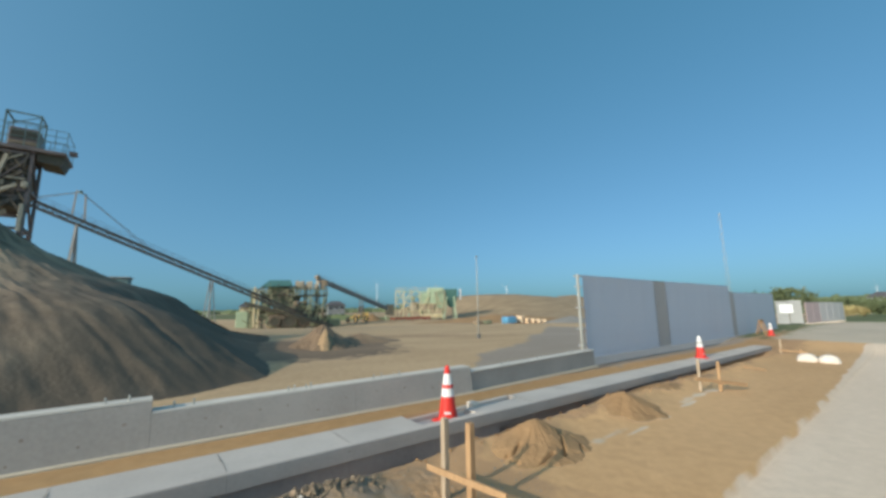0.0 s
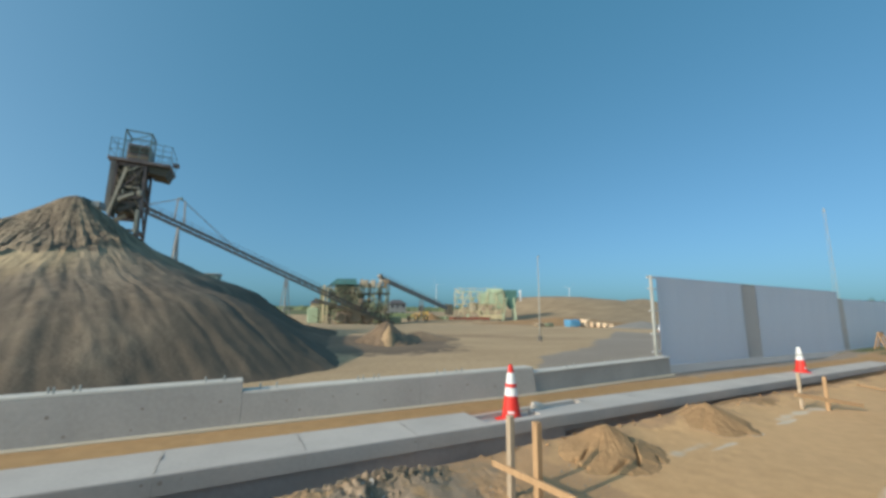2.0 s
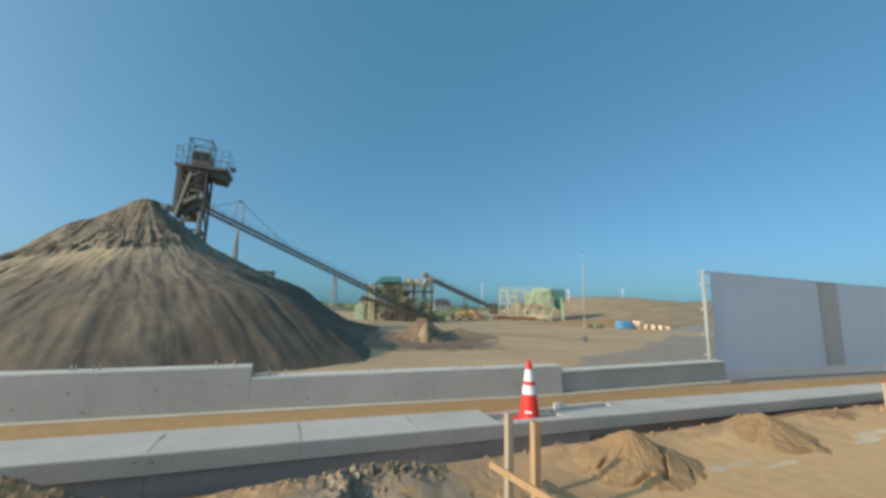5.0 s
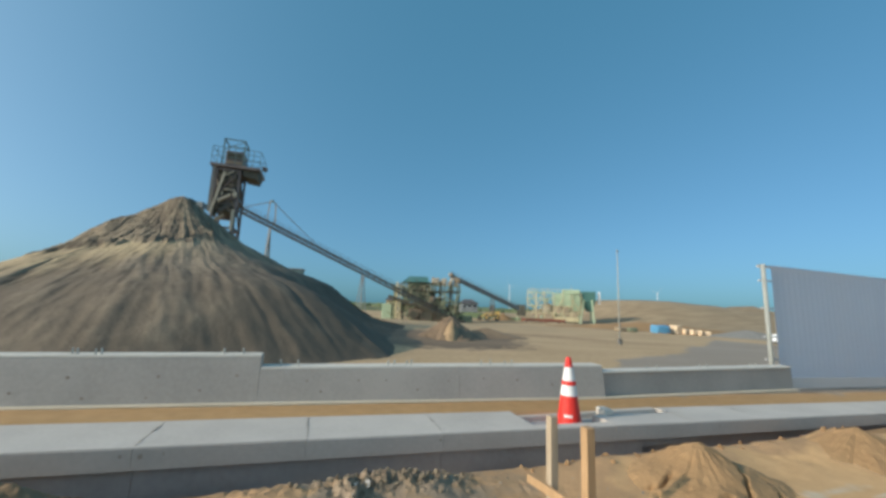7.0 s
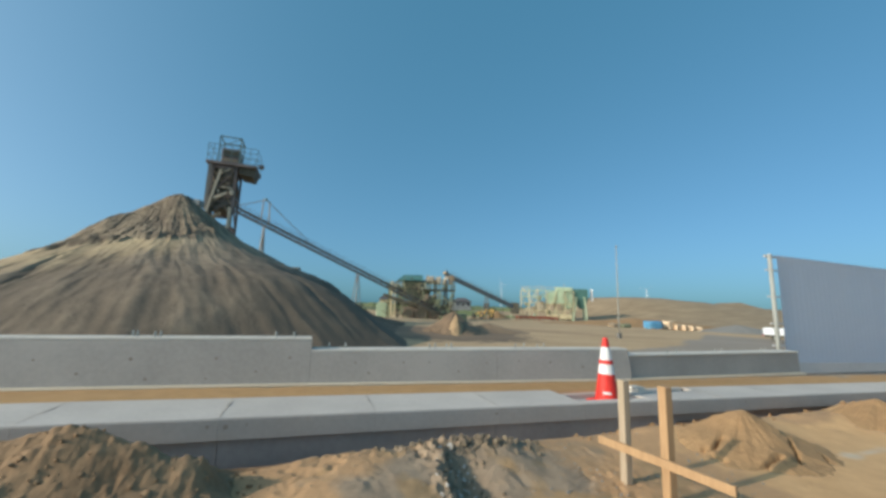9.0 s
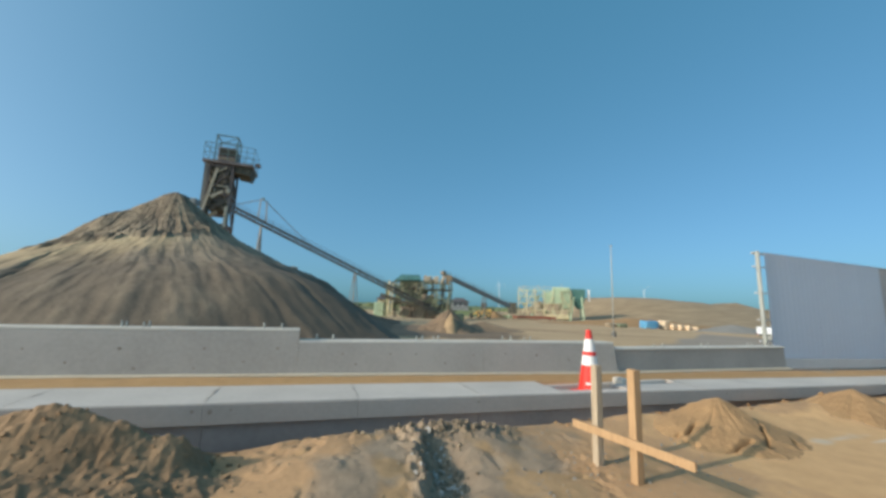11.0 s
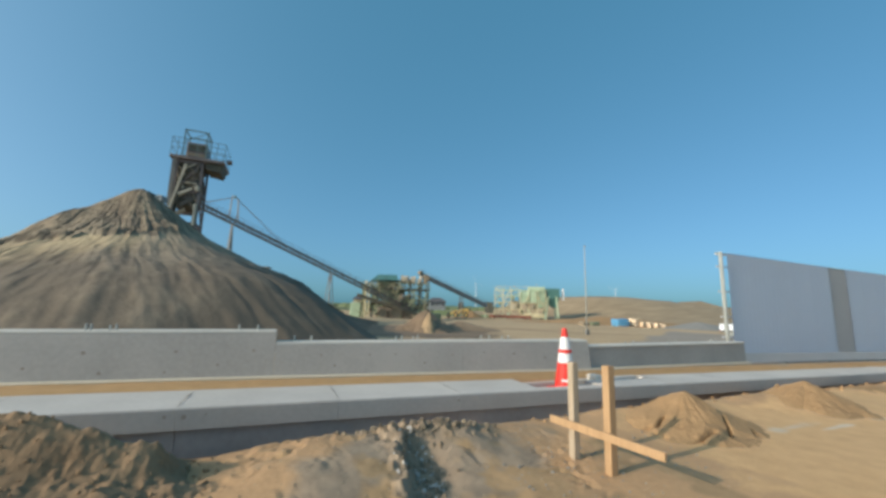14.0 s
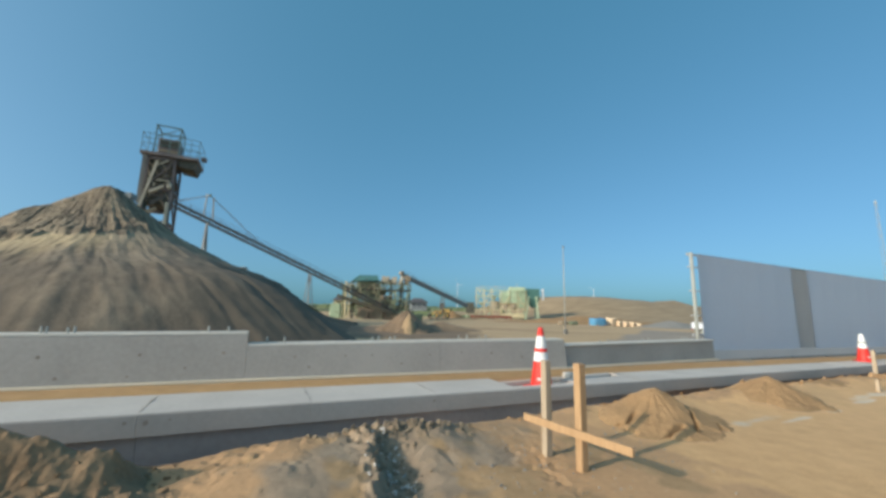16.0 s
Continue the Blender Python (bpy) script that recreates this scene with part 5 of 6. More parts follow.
def washing_plant():
    x0, y0 = 66.5, 86.0
    z = float(yard_height(np.array(x0), np.array(y0)))
    ob = thing("washing_plant", (x0, y0, z), "pale green and cream sand washing plant in a steel frame", "washing plant", turn=-30)
    ob.scale = (0.82, 0.82, 1.0)
    for x in (-11.5, -8.6, -5.8, -2.8, 0.2, 3.2, 6.0):
        for y in (-2.6, 2.6):
            part("column", beam(B(), (x, y, -0.4), (x, y, 8.3), 0.2), M_CREAM, ob)
    for zz in (2.6, 4.6, 6.6, 8.3):
        for y in (-2.7, 2.7):
            part("cross_beam", beam(B(), (-11.5, y, zz), (6.0, y, zz), 0.16), M_CREAM if zz < 6 else M_MINT, ob)
    part("lower_bin", box(B(), (-2.4, -1.9, 0.4), (5.4, 1.9, 1.7), 0.15), M_CREAM, ob)
    part("wash_tank", box(B(), (-6.4, -1.2, 2.6), (-3.2, 1.2, 5.2), 0.4), M_PIPE, ob)
    part("screen_house", box(B(), (-2.6, -2.3, 4.7), (3.1, 2.3, 7.9), 0.2), M_MINT, ob)
    part("upper_box", box(B(), (0.3, -2.0, 7.9), (5.9, 2.0, 9.3), 0.15), M_MINT, ob)
    part("upper_bin", box(B(), (3.3, -2.2, 3.3), (5.9, 2.2, 7.8), 0.3), M_MINT, ob)
    bm = B()
    top = [(6.4, -2.0), (10.8, -2.0), (10.8, 2.0), (6.4, 2.0)]
    low = [(8.2, -0.8), (9.8, -0.8), (9.8, 0.8), (8.2, 0.8)]
    v = [bm.verts.new((x, y, 8.9)) for x, y in top] + [bm.verts.new((x, y, 6.3)) for x, y in top] + [bm.verts.new((x, y, 3.4)) for x, y in low]
    for r in (0, 4):
        for k in range(4):
            bm.faces.new((v[r + k], v[r + (k + 1) % 4], v[r + 4 + (k + 1) % 4], v[r + 4 + k]))
    bm.faces.new(v[0:4])
    bm.faces.new(v[8:12])
    bmesh.ops.recalc_face_normals(bm, faces=bm.faces)
    part("hopper", bm, M_TEAL, ob, "dark green steel hopper")
    for s in (-1, 1):
        part("hopper_leg", beam(B(), (7.0, s * 2.2, 6.6), (5.6, s * 2.6, -0.3), 0.45), M_MINT, ob)
        part("hopper_leg", beam(B(), (9.6, s * 2.2, 6.6), (10.2, s * 2.6, -0.3), 0.4), M_MINT, ob)
    part("end_plate", box(B(), (12.0, -1.2, 5.6), (12.5, 0.6, 8.9), 0.1), M_WHITE, ob)
    for k in range(8):
        part("rail_post", beam(B(), (-11.5 + 1.65 * k, -2.7, 8.3), (-11.5 + 1.65 * k, -2.7, 9.2), 0.08), M_CREAM, ob)
    part("handrail", beam(B(), (-11.5, -2.7, 9.2), (0.2, -2.7, 9.2), 0.09), M_CREAM, ob)
    for a, b in (((-11.5, -2.7, 0), (-8.6, -2.7, 4.6)), ((-8.6, -2.7, 4.6), (-5.8, -2.7, 8.9)), ((-2.8, -2.7, 2.6), (0.2, -2.7, 6.6)), ((3.2, -2.7, 6.6), (6.0, -2.7, 2.6)), ((-11.5, -2.7, 8.9), (-8.6, -2.7, 6.6))):
        part("brace", beam(B(), a, b, 0.2), M_CREAM, ob)
    rnd = random.Random(31)
    for k in range(120):
        x, zz = rnd.uniform(-11.5, 6.0), rnd.uniform(0.0, 8.4)
        way = rnd.choice(((1.4, 1.3), (-1.4, 1.3), (0.0, 2.0), (2.2, 0.0), (1.2, -1.4)))
        y = rnd.uniform(-2.6, 1.0)
        part("strut", beam(B(), (x, y, zz), (x + way[0], y, max(0.0, zz + way[1])), rnd.uniform(0.07, 0.17)), (M_CREAM, M_MINT, M_PIPE, M_TAN, M_GREEN)[k % 5], ob)
    for k in range(12):
        x, zz = rnd.uniform(-10.5, 4.0), rnd.uniform(0.2, 6.0)
        part("machine_box", box(B(), (x, rnd.uniform(-2.2, 0), zz), (x + rnd.uniform(0.6, 1.6), 1.2, zz + rnd.uniform(0.5, 1.3)), 0.1), (M_CREAM, M_MINT, M_TAN, M_GREEN)[k % 4], ob)
    part("dark_feed_box", box(B(), (-15.2, -4.2, 1.5), (-12.2, -1.0, 4.6), 0.1), M_DARK, ob)
    for x in (-15.0, -12.4):
        part("feed_leg", beam(B(), (x, -3.0, -0.3), (x, -3.0, 1.6), 0.3), M_MINT, ob)


washing_plant()


# ---- yard clutter ----
def yard_z(x, y):
    return float(ground_height(np.array(float(x)), np.array(float(y))))


heap("gravel_heap", (7.35, 14.4, yard_z(7.35, 14.4)), 1.55, 1.1, M_BROWN, "small heap of dark sand at the foot of the stockpile", "gravel heap", 14, 2.7, 1.22, lumps=0.16)
heap("gravel_heap", (9.9, 15.2, yard_z(9.9, 15.2)), 1.9, 0.5, M_BROWN, "low spread heap of dark sand beside the stockpile", "gravel heap", 15, 1.3, 0.1, lumps=0.1)
# added pale ridge that colours in the lit crest of the dark heap
heap("sand_heap", (6.75, 12.4, yard_z(6.75, 12.4)), 0.55, 0.95, M_BUFF, "pale sand ridge giving the dark heap its sunlit face", "sand heap", 18, 3.0, 1.22, lumps=0.1, folds=0.05)
heap("earth_bank", (47.0, 84.0, yard_z(47, 84)), 2.6, 1.9, M_SAND, "orange earth heap beside the loader", "earth bank", 19, 1.5, 0.2, lumps=0.12)
heap("grass_bank", (46.0, 104.0, yard_z(46, 104)), 9.0, 1.7, M_GRASS, "low green grassy bank behind the plant", "grass bank", 21, 2.2, -0.3, lumps=0.1)
heap("gravel_heap", (58.5, 32.5, yard_z(58.5, 32.5)), 4.2, 1.2, M_GREYHEAP, "grey crushed stone heap in the yard", "gravel heap", 16, 1.5, -0.3, lumps=0.06)
heap("earth_bank", (57.0, 47.0, yard_z(57, 47)), 8.0, 1.6, M_SAND, "long low bank of ochre earth behind the bags", "earth bank", 17, 2.4, -0.4, lumps=0.12)


def soft_box(w, d, h, seed, sag=0.06):
    """A bag or covered stack: a box with rounded, uneven sides."""
    bm = B()
    box(bm, (-w / 2, -d / 2, 0), (w / 2, d / 2, h))
    bmesh.ops.subdivide_edges(bm, edges=bm.edges[:], cuts=5, use_grid_fill=True)
    bmesh.ops.smooth_vert(bm, verts=bm.verts[:], factor=0.6, use_axis_x=True, use_axis_y=True, use_axis_z=True)
    for v in bm.verts:
        v.co += Vector(noise.noise_vector(v.co * 1.6 / max(h, 0.3) + Vector((seed * 3.1, 0, 0)))) * sag * h
        v.co.z = max(v.co.z, -0.02)
    return bm


tarp = thing("covered_stack", (47.5, 37.0, yard_z(47.5, 37.0)), "stack of goods under a bright blue tarpaulin", "covered stack", turn=-18)
part("tarpaulin", soft_box(2.0, 1.7, 1.15, 4, 0.12), M_BLUE, tarp, smooth=True)
part("pallet", box(B(), (-0.95, -0.8, -0.1), (0.95, 0.8, 0.12), 0.02), M_WOOD, tarp)
for k, (x, y, w, h) in enumerate(((50.0, 36.6, 1.2, 1.25), (51.1, 36.3, 1.1, 0.8), (52.2, 36.0, 1.1, 0.75), (53.3, 35.7, 1.2, 0.7), (54.4, 35.4, 1.1, 0.6))):
    ob = part("bulk_bag", soft_box(w, 1.1, h, 20 + k, 0.14), M_BAG, smooth=True)
    ob.matrix_world = pose(x, y, yard_z(x, y), 0, 0, 10 * k)
    tagged(ob, "cream woven bulk bag of aggregate in a row", "bulk bag", "row of bulk bags")
for k, (x, y) in enumerate(((42.0, 38.5), (43.4, 38.2))):
    ob = part("rubble_sack", soft_box(1.6, 1.0, 0.55, 40 + k, 0.2), M_GREEN if k else M_TAN, smooth=True)
    ob.matrix_world = pose(x, y, yard_z(x, y))
    tagged(ob, "dusty sack of site rubble beside the covered stack", "sack")


def loader(x, y, turn):
    """A small ochre wheel loader, parked."""
    ob = thing("wheel_loader", (x, y, yard_z(x, y)), "ochre yellow wheel loader parked by the plant", "wheel loader", turn=turn)
    part("body", box(B(), (-2.4, -0.9, 0.9), (0.3, 0.9, 2.0), 0.15), M_YELLOW, ob)
    part("cab", box(B(), (-0.7, -0.8, 2.0), (0.7, 0.8, 3.3), 0.12), M_DARK, ob, "dark glazed cab")
    part("front_frame", box(B(), (0.3, -0.7, 0.8), (2.0, 0.7, 1.5), 0.1), M_YELLOW, ob)
    for s in (-0.6, 0.6):
        part("lift_arm", beam(B(), (1.2, s, 1.6), (3.4, s, 0.8), 0.2, 0.3), M_YELLOW, ob)
    part("bucket", box(B(), (3.2, -1.3, 0.1), (4.2, 1.3, 1.1), 0.2), M_DARK, ob)
    for wx in (-1.6, 1.4):
        for wy in (-1.0, 1.0):
            tyre = part("tyre", tube(B(), (wx, wy - 0.25, 0.72), (wx, wy + 0.25, 0.72), 0.72, None, 18), M_DARK, ob)
            part("rim", tube(B(), (wx, wy - 0.27, 0.72), (wx, wy + 0.27, 0.72), 0.34, None, 12), M_YELLOW, tyre)
    ob.scale = (0.8, 0.8, 1.15)


loader(40.6, 77.5, 150)


def steel_sections(x, y, turn):
    ob = thing("steel_frame", (x, y, yard_z(x, y)), "red-oxide primed steel frame lying on the ground", "steel frame", turn=turn)
    for k in (-1.2, 1.2):
        part("girder", beam(B(), (-5, k, 0.7), (5, k, 0.7), 0.25, 0.55), M_REDOX, ob)
    for k in range(7):
        part("crossbar", beam(B(), (-4.8 + 1.6 * k, -1.2, 0.75), (-4.8 + 1.6 * k, 1.2, 0.75), 0.25), M_REDOX, ob)
        for s in (-1.2, 1.2):
            if k % 3 == 0:
                part("leg", beam(B(), (-4.8 + 1.6 * k, s, -0.1), (-4.8 + 1.6 * k, s, 0.6), 0.2), M_REDOX, ob)
    return ob


steel_sections(52.5, 74.0, -8)


def house(x, y, w, d, h, turn, wall_mat, label):
    z = yard_z(x, y) - 0.3
    ob = thing("house", (x, y, z), label, "house", turn=turn)
    part("wall", box(B(), (-w / 2, -d / 2, 0), (w / 2, d / 2, h), 0.05), wall_mat, ob)
    bm = B()
    o = 0.6
    v = [bm.verts.new(p) for p in ((-w / 2 - o, -d / 2 - o, h), (w / 2 + o, -d / 2 - o, h), (w / 2 + o, d / 2 + o, h), (-w / 2 - o, d / 2 + o, h), (-w / 4, 0, h + d * 0.32), (w / 4, 0, h + d * 0.32))]
    for f in ((0, 1, 5, 4), (1, 2, 5), (2, 3, 4, 5), (3, 0, 4), (3, 2, 1, 0)):
        bm.faces.new([v[i] for i in f])
    part("roof", bm, M_ROOF, ob, "dark tiled hipped roof")
    for zz in (0.9, 3.7):
        if zz + 1.3 < h:
            for k in range(3):
                xx = -w / 2 + w * (k + 0.5) / 3
                win = part("window", box(B(), (xx - 0.8, -d / 2 - 0.06, zz), (xx + 0.8, -d / 2 + 0.05, zz + 1.3), 0.03), M_PALEBLADE, ob)
                part("pane", box(B(), (xx - 0.7, -d / 2 - 0.08, zz + 0.1), (xx + 0.7, -d / 2 - 0.05, zz + 1.2)), M_GLASS, win)


house(64.2, 150.0, 7.2, 6, 3.0 - yard_z(64.2, 150.0), -12, M_STEEL, "low grey house with a dark roof beyond the plant")
house(25.4, 125.0, 4.2, 4.5, 2.7 - yard_z(25.4, 125.0), -12, M_CREAM, "small pale house with dark roof behind the plant")
house(150.0, -0.6, 5, 5, 4.4, 80, M_PALEBLADE, "white two-storey house on the distant slope")


def turbine(x, y, height, spin):
    ob = thing("wind_turbine", (x, y, yard_z(x, y) - 2), "white wind turbine far on the horizon", "wind turbine", "turbines on the horizon")
    part("mast", tube(B(), (0, 0, 0), (0, 0, height), height * 0.016, height * 0.009, 10), M_PALEBLADE, ob)
    face = Vector((-x, -y, 0)).normalized()
    side = Vector((face.y, -face.x, 0))
    hub = Vector((0, 0, height)) + face * height * 0.04
    part("nacelle", beam(B(), hub, hub - face * height * 0.1, height * 0.035), M_PALEBLADE, ob)
    for k in range(3):
        a = radians(spin + 120 * k)
        part("blade", tube(B(), hub, hub + (side * math.sin(a) + Vector((0, 0, math.cos(a)))) * height * 0.30, height * 0.0028, height * 0.0012, 6), M_PALEBLADE, ob)


turbine(430, 786, 62, 20)
turbine(671, 594, 52, 70)
turbine(793, 99, 26, 45)
turbine(799, 25, 24, 5)


def radio_mast(x, y, height):
    z = yard_z(x, y)
    ob = thing("radio_mast", (x, y, z), "thin pale lattice radio mast beyond the hoarding", "mast")
    for k in range(3):
        a = 2.1 * k
        part("leg", tube(B(), (0.28 * math.cos(a), 0.28 * math.sin(a), -0.2), (0.10 * math.cos(a), 0.10 * math.sin(a), height), 0.012, 0.010, 6), M_GALV, ob)
    for k in range(14):
        f, g = k / 14, (k + 1) / 14
        for j in range(3):
            a, b = 2.1 * j, 2.1 * (j + 1)
            r0, r1 = 0.28 - 0.18 * f, 0.28 - 0.18 * g
            part("lattice_bar", tube(B(), (r0 * math.cos(a), r0 * math.sin(a), height * f), (r1 * math.cos(b), r1 * math.sin(b), height * g), 0.006, None, 4), M_GALV, ob)
    part("aerial", box(B(), (-0.06, -0.06, height - 0.2), (0.06, 0.06, height + 0.2), 0.02), M_GALV, ob)


radio_mast(58.0, 9.2, 14.2)


def site_screen():
    """Pale site hoarding at the crossroads: a white board, then grey meshed panels on feet."""
    ob = thing("site_screen", (0, 0, 0), "pale temporary site screens with a white notice board", "site screen")
    for k in range(2):
        x, y = 44.0 + 0.12 * k, 2.5 - 0.85 * k
        z = yard_z(x, y)
        p = part("screen_panel", box(B(), (-0.03, -0.84, 0.1), (0.03, 0.0, 2.08), 0.01), M_PANEL, ob)
        p.matrix_world = pose(x, y, z)
    z = yard_z(43.9, 1.9)
    part("notice_board", box(B(), (43.90, 1.35, z + 1.0), (43.94, 2.25, z + 1.75), 0.01), M_PALEBLADE, ob, "blank white notice board")
    for k in range(6):
        x, y = 45.2 + 2.0 * k, 0.75 - 0.22 * k
        z = yard_z(x, y)
        p = part("mesh_panel", box(B(), (0.0, -0.03, 0.12), (1.95, 0.03, 1.9), 0.01), M_NET if k < 2 else M_DULL, ob, "faded pink netting panel" if k < 2 else "")
        p.matrix_world = pose(x, y, z, 0, 0, -6)
        part("panel_foot", box(B(), (x - 0.1, y - 0.4, z - 0.1), (x + 0.1, y + 0.4, z + 0.12), 0.02), M_HOUSE, ob)


site_screen()


def sandbag(x, y, turn, seed, label):
    bm = B()
    bmesh.ops.create_uvsphere(bm, u_segments=24, v_segments=14, radius=1.0)
    for v in bm.verts:
        c = v.co
        # pillow: square shoulders, flat seat
        k = (abs(c.x) ** 3.2 + abs(c.y) ** 3.2) ** (1 / 3.2) / max(math.hypot(c.x, c.y), 1e-4)
        p = Vector((c.x / max(k, 0.6) * 0.26, c.y / max(k, 0.6) * 0.18, max(c.z, -0.35) * 0.20 + 0.07))
        v.co = p + Vector(noise.noise_vector(p * 7 + Vector((seed, 0, 0)))) * 0.022
    ob = part("sandbag", bm, M_SACK, smooth=True)
    ob.matrix_world = pose(x, y, yard_z(x, y) - 0.01, 0, 0, turn)
    tagged(ob, label, "sandbag", "sandbags by the road edge")


sandbag(16.85, -2.88, 100, 61, "full white sandbag lying on the sand")
sandbag(16.9, -3.38, 95, 62, "plump white sandbag lying beside another")
cover = part("sheet_scrap", soft_box(0.5, 0.5, 0.12, 63, 0.4), M_BELT, smooth=True)
cover.matrix_world = pose(17.3, -3.15, yard_z(17.3, -3.15), 0, 0, 30)
tagged(cover, "crumpled dark sheeting behind the sandbags", "sheeting")

def parked_car(x, y, turn):
    """A small white car, parked."""
    ob = thing("car", (x, y, yard_z(x, y)), "small white car parked beyond the road edge", "car", turn=turn)
    bm = B()
    sec = [(-1.75, 0.3), (-1.8, 0.75), (-1.55, 0.9), (-1.15, 1.45), (0.35, 1.48), (0.95, 0.98), (1.65, 0.85), (1.78, 0.6), (1.72, 0.3)]
    a = [bm.verts.new((u, -0.75, w)) for u, w in sec]
    b = [bm.verts.new((u, 0.75, w)) for u, w in sec]
    for k in range(len(sec)):
        j = (k + 1) % len(sec)
        bm.faces.new((a[k], a[j], b[j], b[k]))
    bm.faces.new(a[::-1])
    bm.faces.new(b)
    bmesh.ops.recalc_face_normals(bm, faces=bm.faces)
    bmesh.ops.bevel(bm, geom=bm.edges[:], offset=0.06, segments=2, affect="EDGES")
    part("body", bm, M_PALEBLADE, ob)
    for v in (-0.757, 0.757):
        part("side_window", box(B(), (-1.0, v - 0.004, 0.98), (0.4, v + 0.004, 1.36), 0.002), M_GLASS, ob)
    for u in (-1.1, 1.1):
        for v in (-0.7, 0.7):
            tyre = part("tyre", tube(B(), (u, v - 0.09, 0.3), (u, v + 0.09, 0.3), 0.3, None, 18), M_DARK, ob)
            part("rim", tube(B(), (u, v - 0.1, 0.3), (u, v + 0.1, 0.3), 0.17, None, 12), M_GALV, tyre)
    for v in (-0.55, 0.55):
        part("headlight", box(B(), (1.7, v - 0.14, 0.62), (1.79, v + 0.14, 0.76), 0.02), M_GALV, ob)


parked_car(31.0, -6.15, 95)


# timber frame by the end of the hoarding
trestle = thing("timber_trestle", (27.6, 0.35, yard_z(27.6, 0.35)), "small rough timber trestle at the end of the gutter", "trestle")
for x in (-0.3, 0.3):
    part("leg", beam(B(), (x - 0.12, -0.25, -0.1), (x, 0, 0.8), 0.05), M_WOOD, trestle)
    part("leg", beam(B(), (x + 0.12, 0.25, -0.1), (x, 0, 0.8), 0.05), M_WOOD, trestle)
part("top_bar", beam(B(), (-0.4, 0, 0.8), (0.4, 0, 0.8), 0.07), M_WOOD, trestle)


# ---- trees, bushes, far woods ----
def tree(x, y, height, spread, seed, mat=None, label="broad green broadleaf tree at the roadside", name="tree"):
    rnd = random.Random(seed)
    z = yard_z(x, y)
    ob = thing(name, (x, y, z), label, name, "trees beyond the crossroads")
    bm = B()
    tube(bm, (0, 0, -0.2), (0.1, 0, height * 0.45), 0.05 * height, 0.028 * height, 8)
    for k in range(5):
        a = 1.26 * k + rnd.random()
        tube(bm, (0.08, 0, height * (0.25 + 0.04 * k)), (spread * 0.6 * math.cos(a), spread * 0.6 * math.sin(a), height * (0.55 + 0.06 * k)), 0.02 * height, 0.007 * height, 6)
    part("trunk", bm, M_BARK, ob)
    verts, faces = [], []
    for c in range(70):
        a, u, r = rnd.uniform(0, 6.283), rnd.uniform(-0.8, 1), rnd.uniform(0.45, 1) ** 0.5
        q = math.sqrt(1 - u * u * 0.95)
        cc = Vector((spread * r * q * math.cos(a), spread * r * q * math.sin(a), height * 0.62 + height * 0.36 * u * r))
        size = spread * rnd.uniform(0.12, 0.26)
        for _ in range(26):
            d = Vector((rnd.gauss(0, 1), rnd.gauss(0, 1), rnd.gauss(0, 0.8))) * size * 0.5
            n1 = Vector((rnd.gauss(0, 1), rnd.gauss(0, 1), rnd.gauss(0, 1))).normalized() * size * 0.28
            n2 = n1.cross(Vector((rnd.gauss(0, 1), rnd.gauss(0, 1), rnd.gauss(0, 1)))).normalized() * size * 0.2
            i = len(verts)
            verts += [cc + d - n1, cc + d + n2, cc + d + n1, cc + d - n2]
            faces.append((i, i + 1, i + 2, i + 3))
    me = bpy.data.meshes.new("crown")
    me.from_pydata([tuple(v) for v in verts], [], faces)
    me.materials.append(mat or M_LEAF)
    crown = new("crown", me)
    crown.parent = ob
    return ob


tree(88.5, 8.2, 5.6, 3.4, 1)
tree(87.5, 12.5, 5.0, 3.0, 2, label="smaller green tree behind the hoarding")
tree(93.0, 10.5, 5.2, 2.6, 3, label="green roadside tree among shrubs")
for k, (x, y, h, w) in enumerate(((104, 6.5, 3.6, 3.4), (110, 4.2, 3.4, 4.0), (118, 1.5, 3.6, 4.4), (112, -2.5, 3.2, 4.0), (126, -6.0, 4.0, 5.0), (97, 4.8, 2.8, 2.6))):
    tree(x, y, h, w, 10 + k, label="dense green roadside shrub", name="shrub")
tree(84.0, 1.4, 1.5, 2.4, 30, M_DRY, "pale dry tall grass clump", "shrub")


tree(-42.5, 51.0, 4.6, 3.2, 41, label="dark green tree beyond the stockpile")
tree(-46.0, 52.5, 4.2, 3.0, 42, label="dark green tree beyond the stockpile")
pole = thing("utility_pole", (-49.6, 70.3, yard_z(-49.6, 70.3)), "slender grey utility pole far beyond the stockpile", "utility pole")
part("pole", tube(B(), (0, 0, -0.3), (0, 0, 7.2), 0.2, 0.14, 8), M_GALV, pole)
part("crossarm", beam(B(), (-0.8, 0, 6.6), (0.8, 0, 6.6), 0.12), M_GALV, pole)


def crest_frame():
    """The dark head of a low feeder standing behind the crest of the stockpile."""
    z = yard_z(-9.2, 28.0)
    ob = thing("sand_feeder", (-9.0, 28.0, z), "dark steel feeder head behind the crest of the stockpile", "feeder", turn=-12)
    part("hopper", box(B(), (-0.85, -0.5, 7.9 - z), (-0.2, 0.6, 8.52 - z), 0.06), M_DARK, ob)
    part("frame", box(B(), (0.1, -0.3, 7.9 - z), (0.6, 0.5, 8.34 - z), 0.05), M_STEEL, ob)
    for x in (-0.8, -0.25, 0.15, 0.55):
        part("leg", beam(B(), (x, 0, -0.2), (x, 0, 8.0 - z), 0.12), M_STEEL, ob)


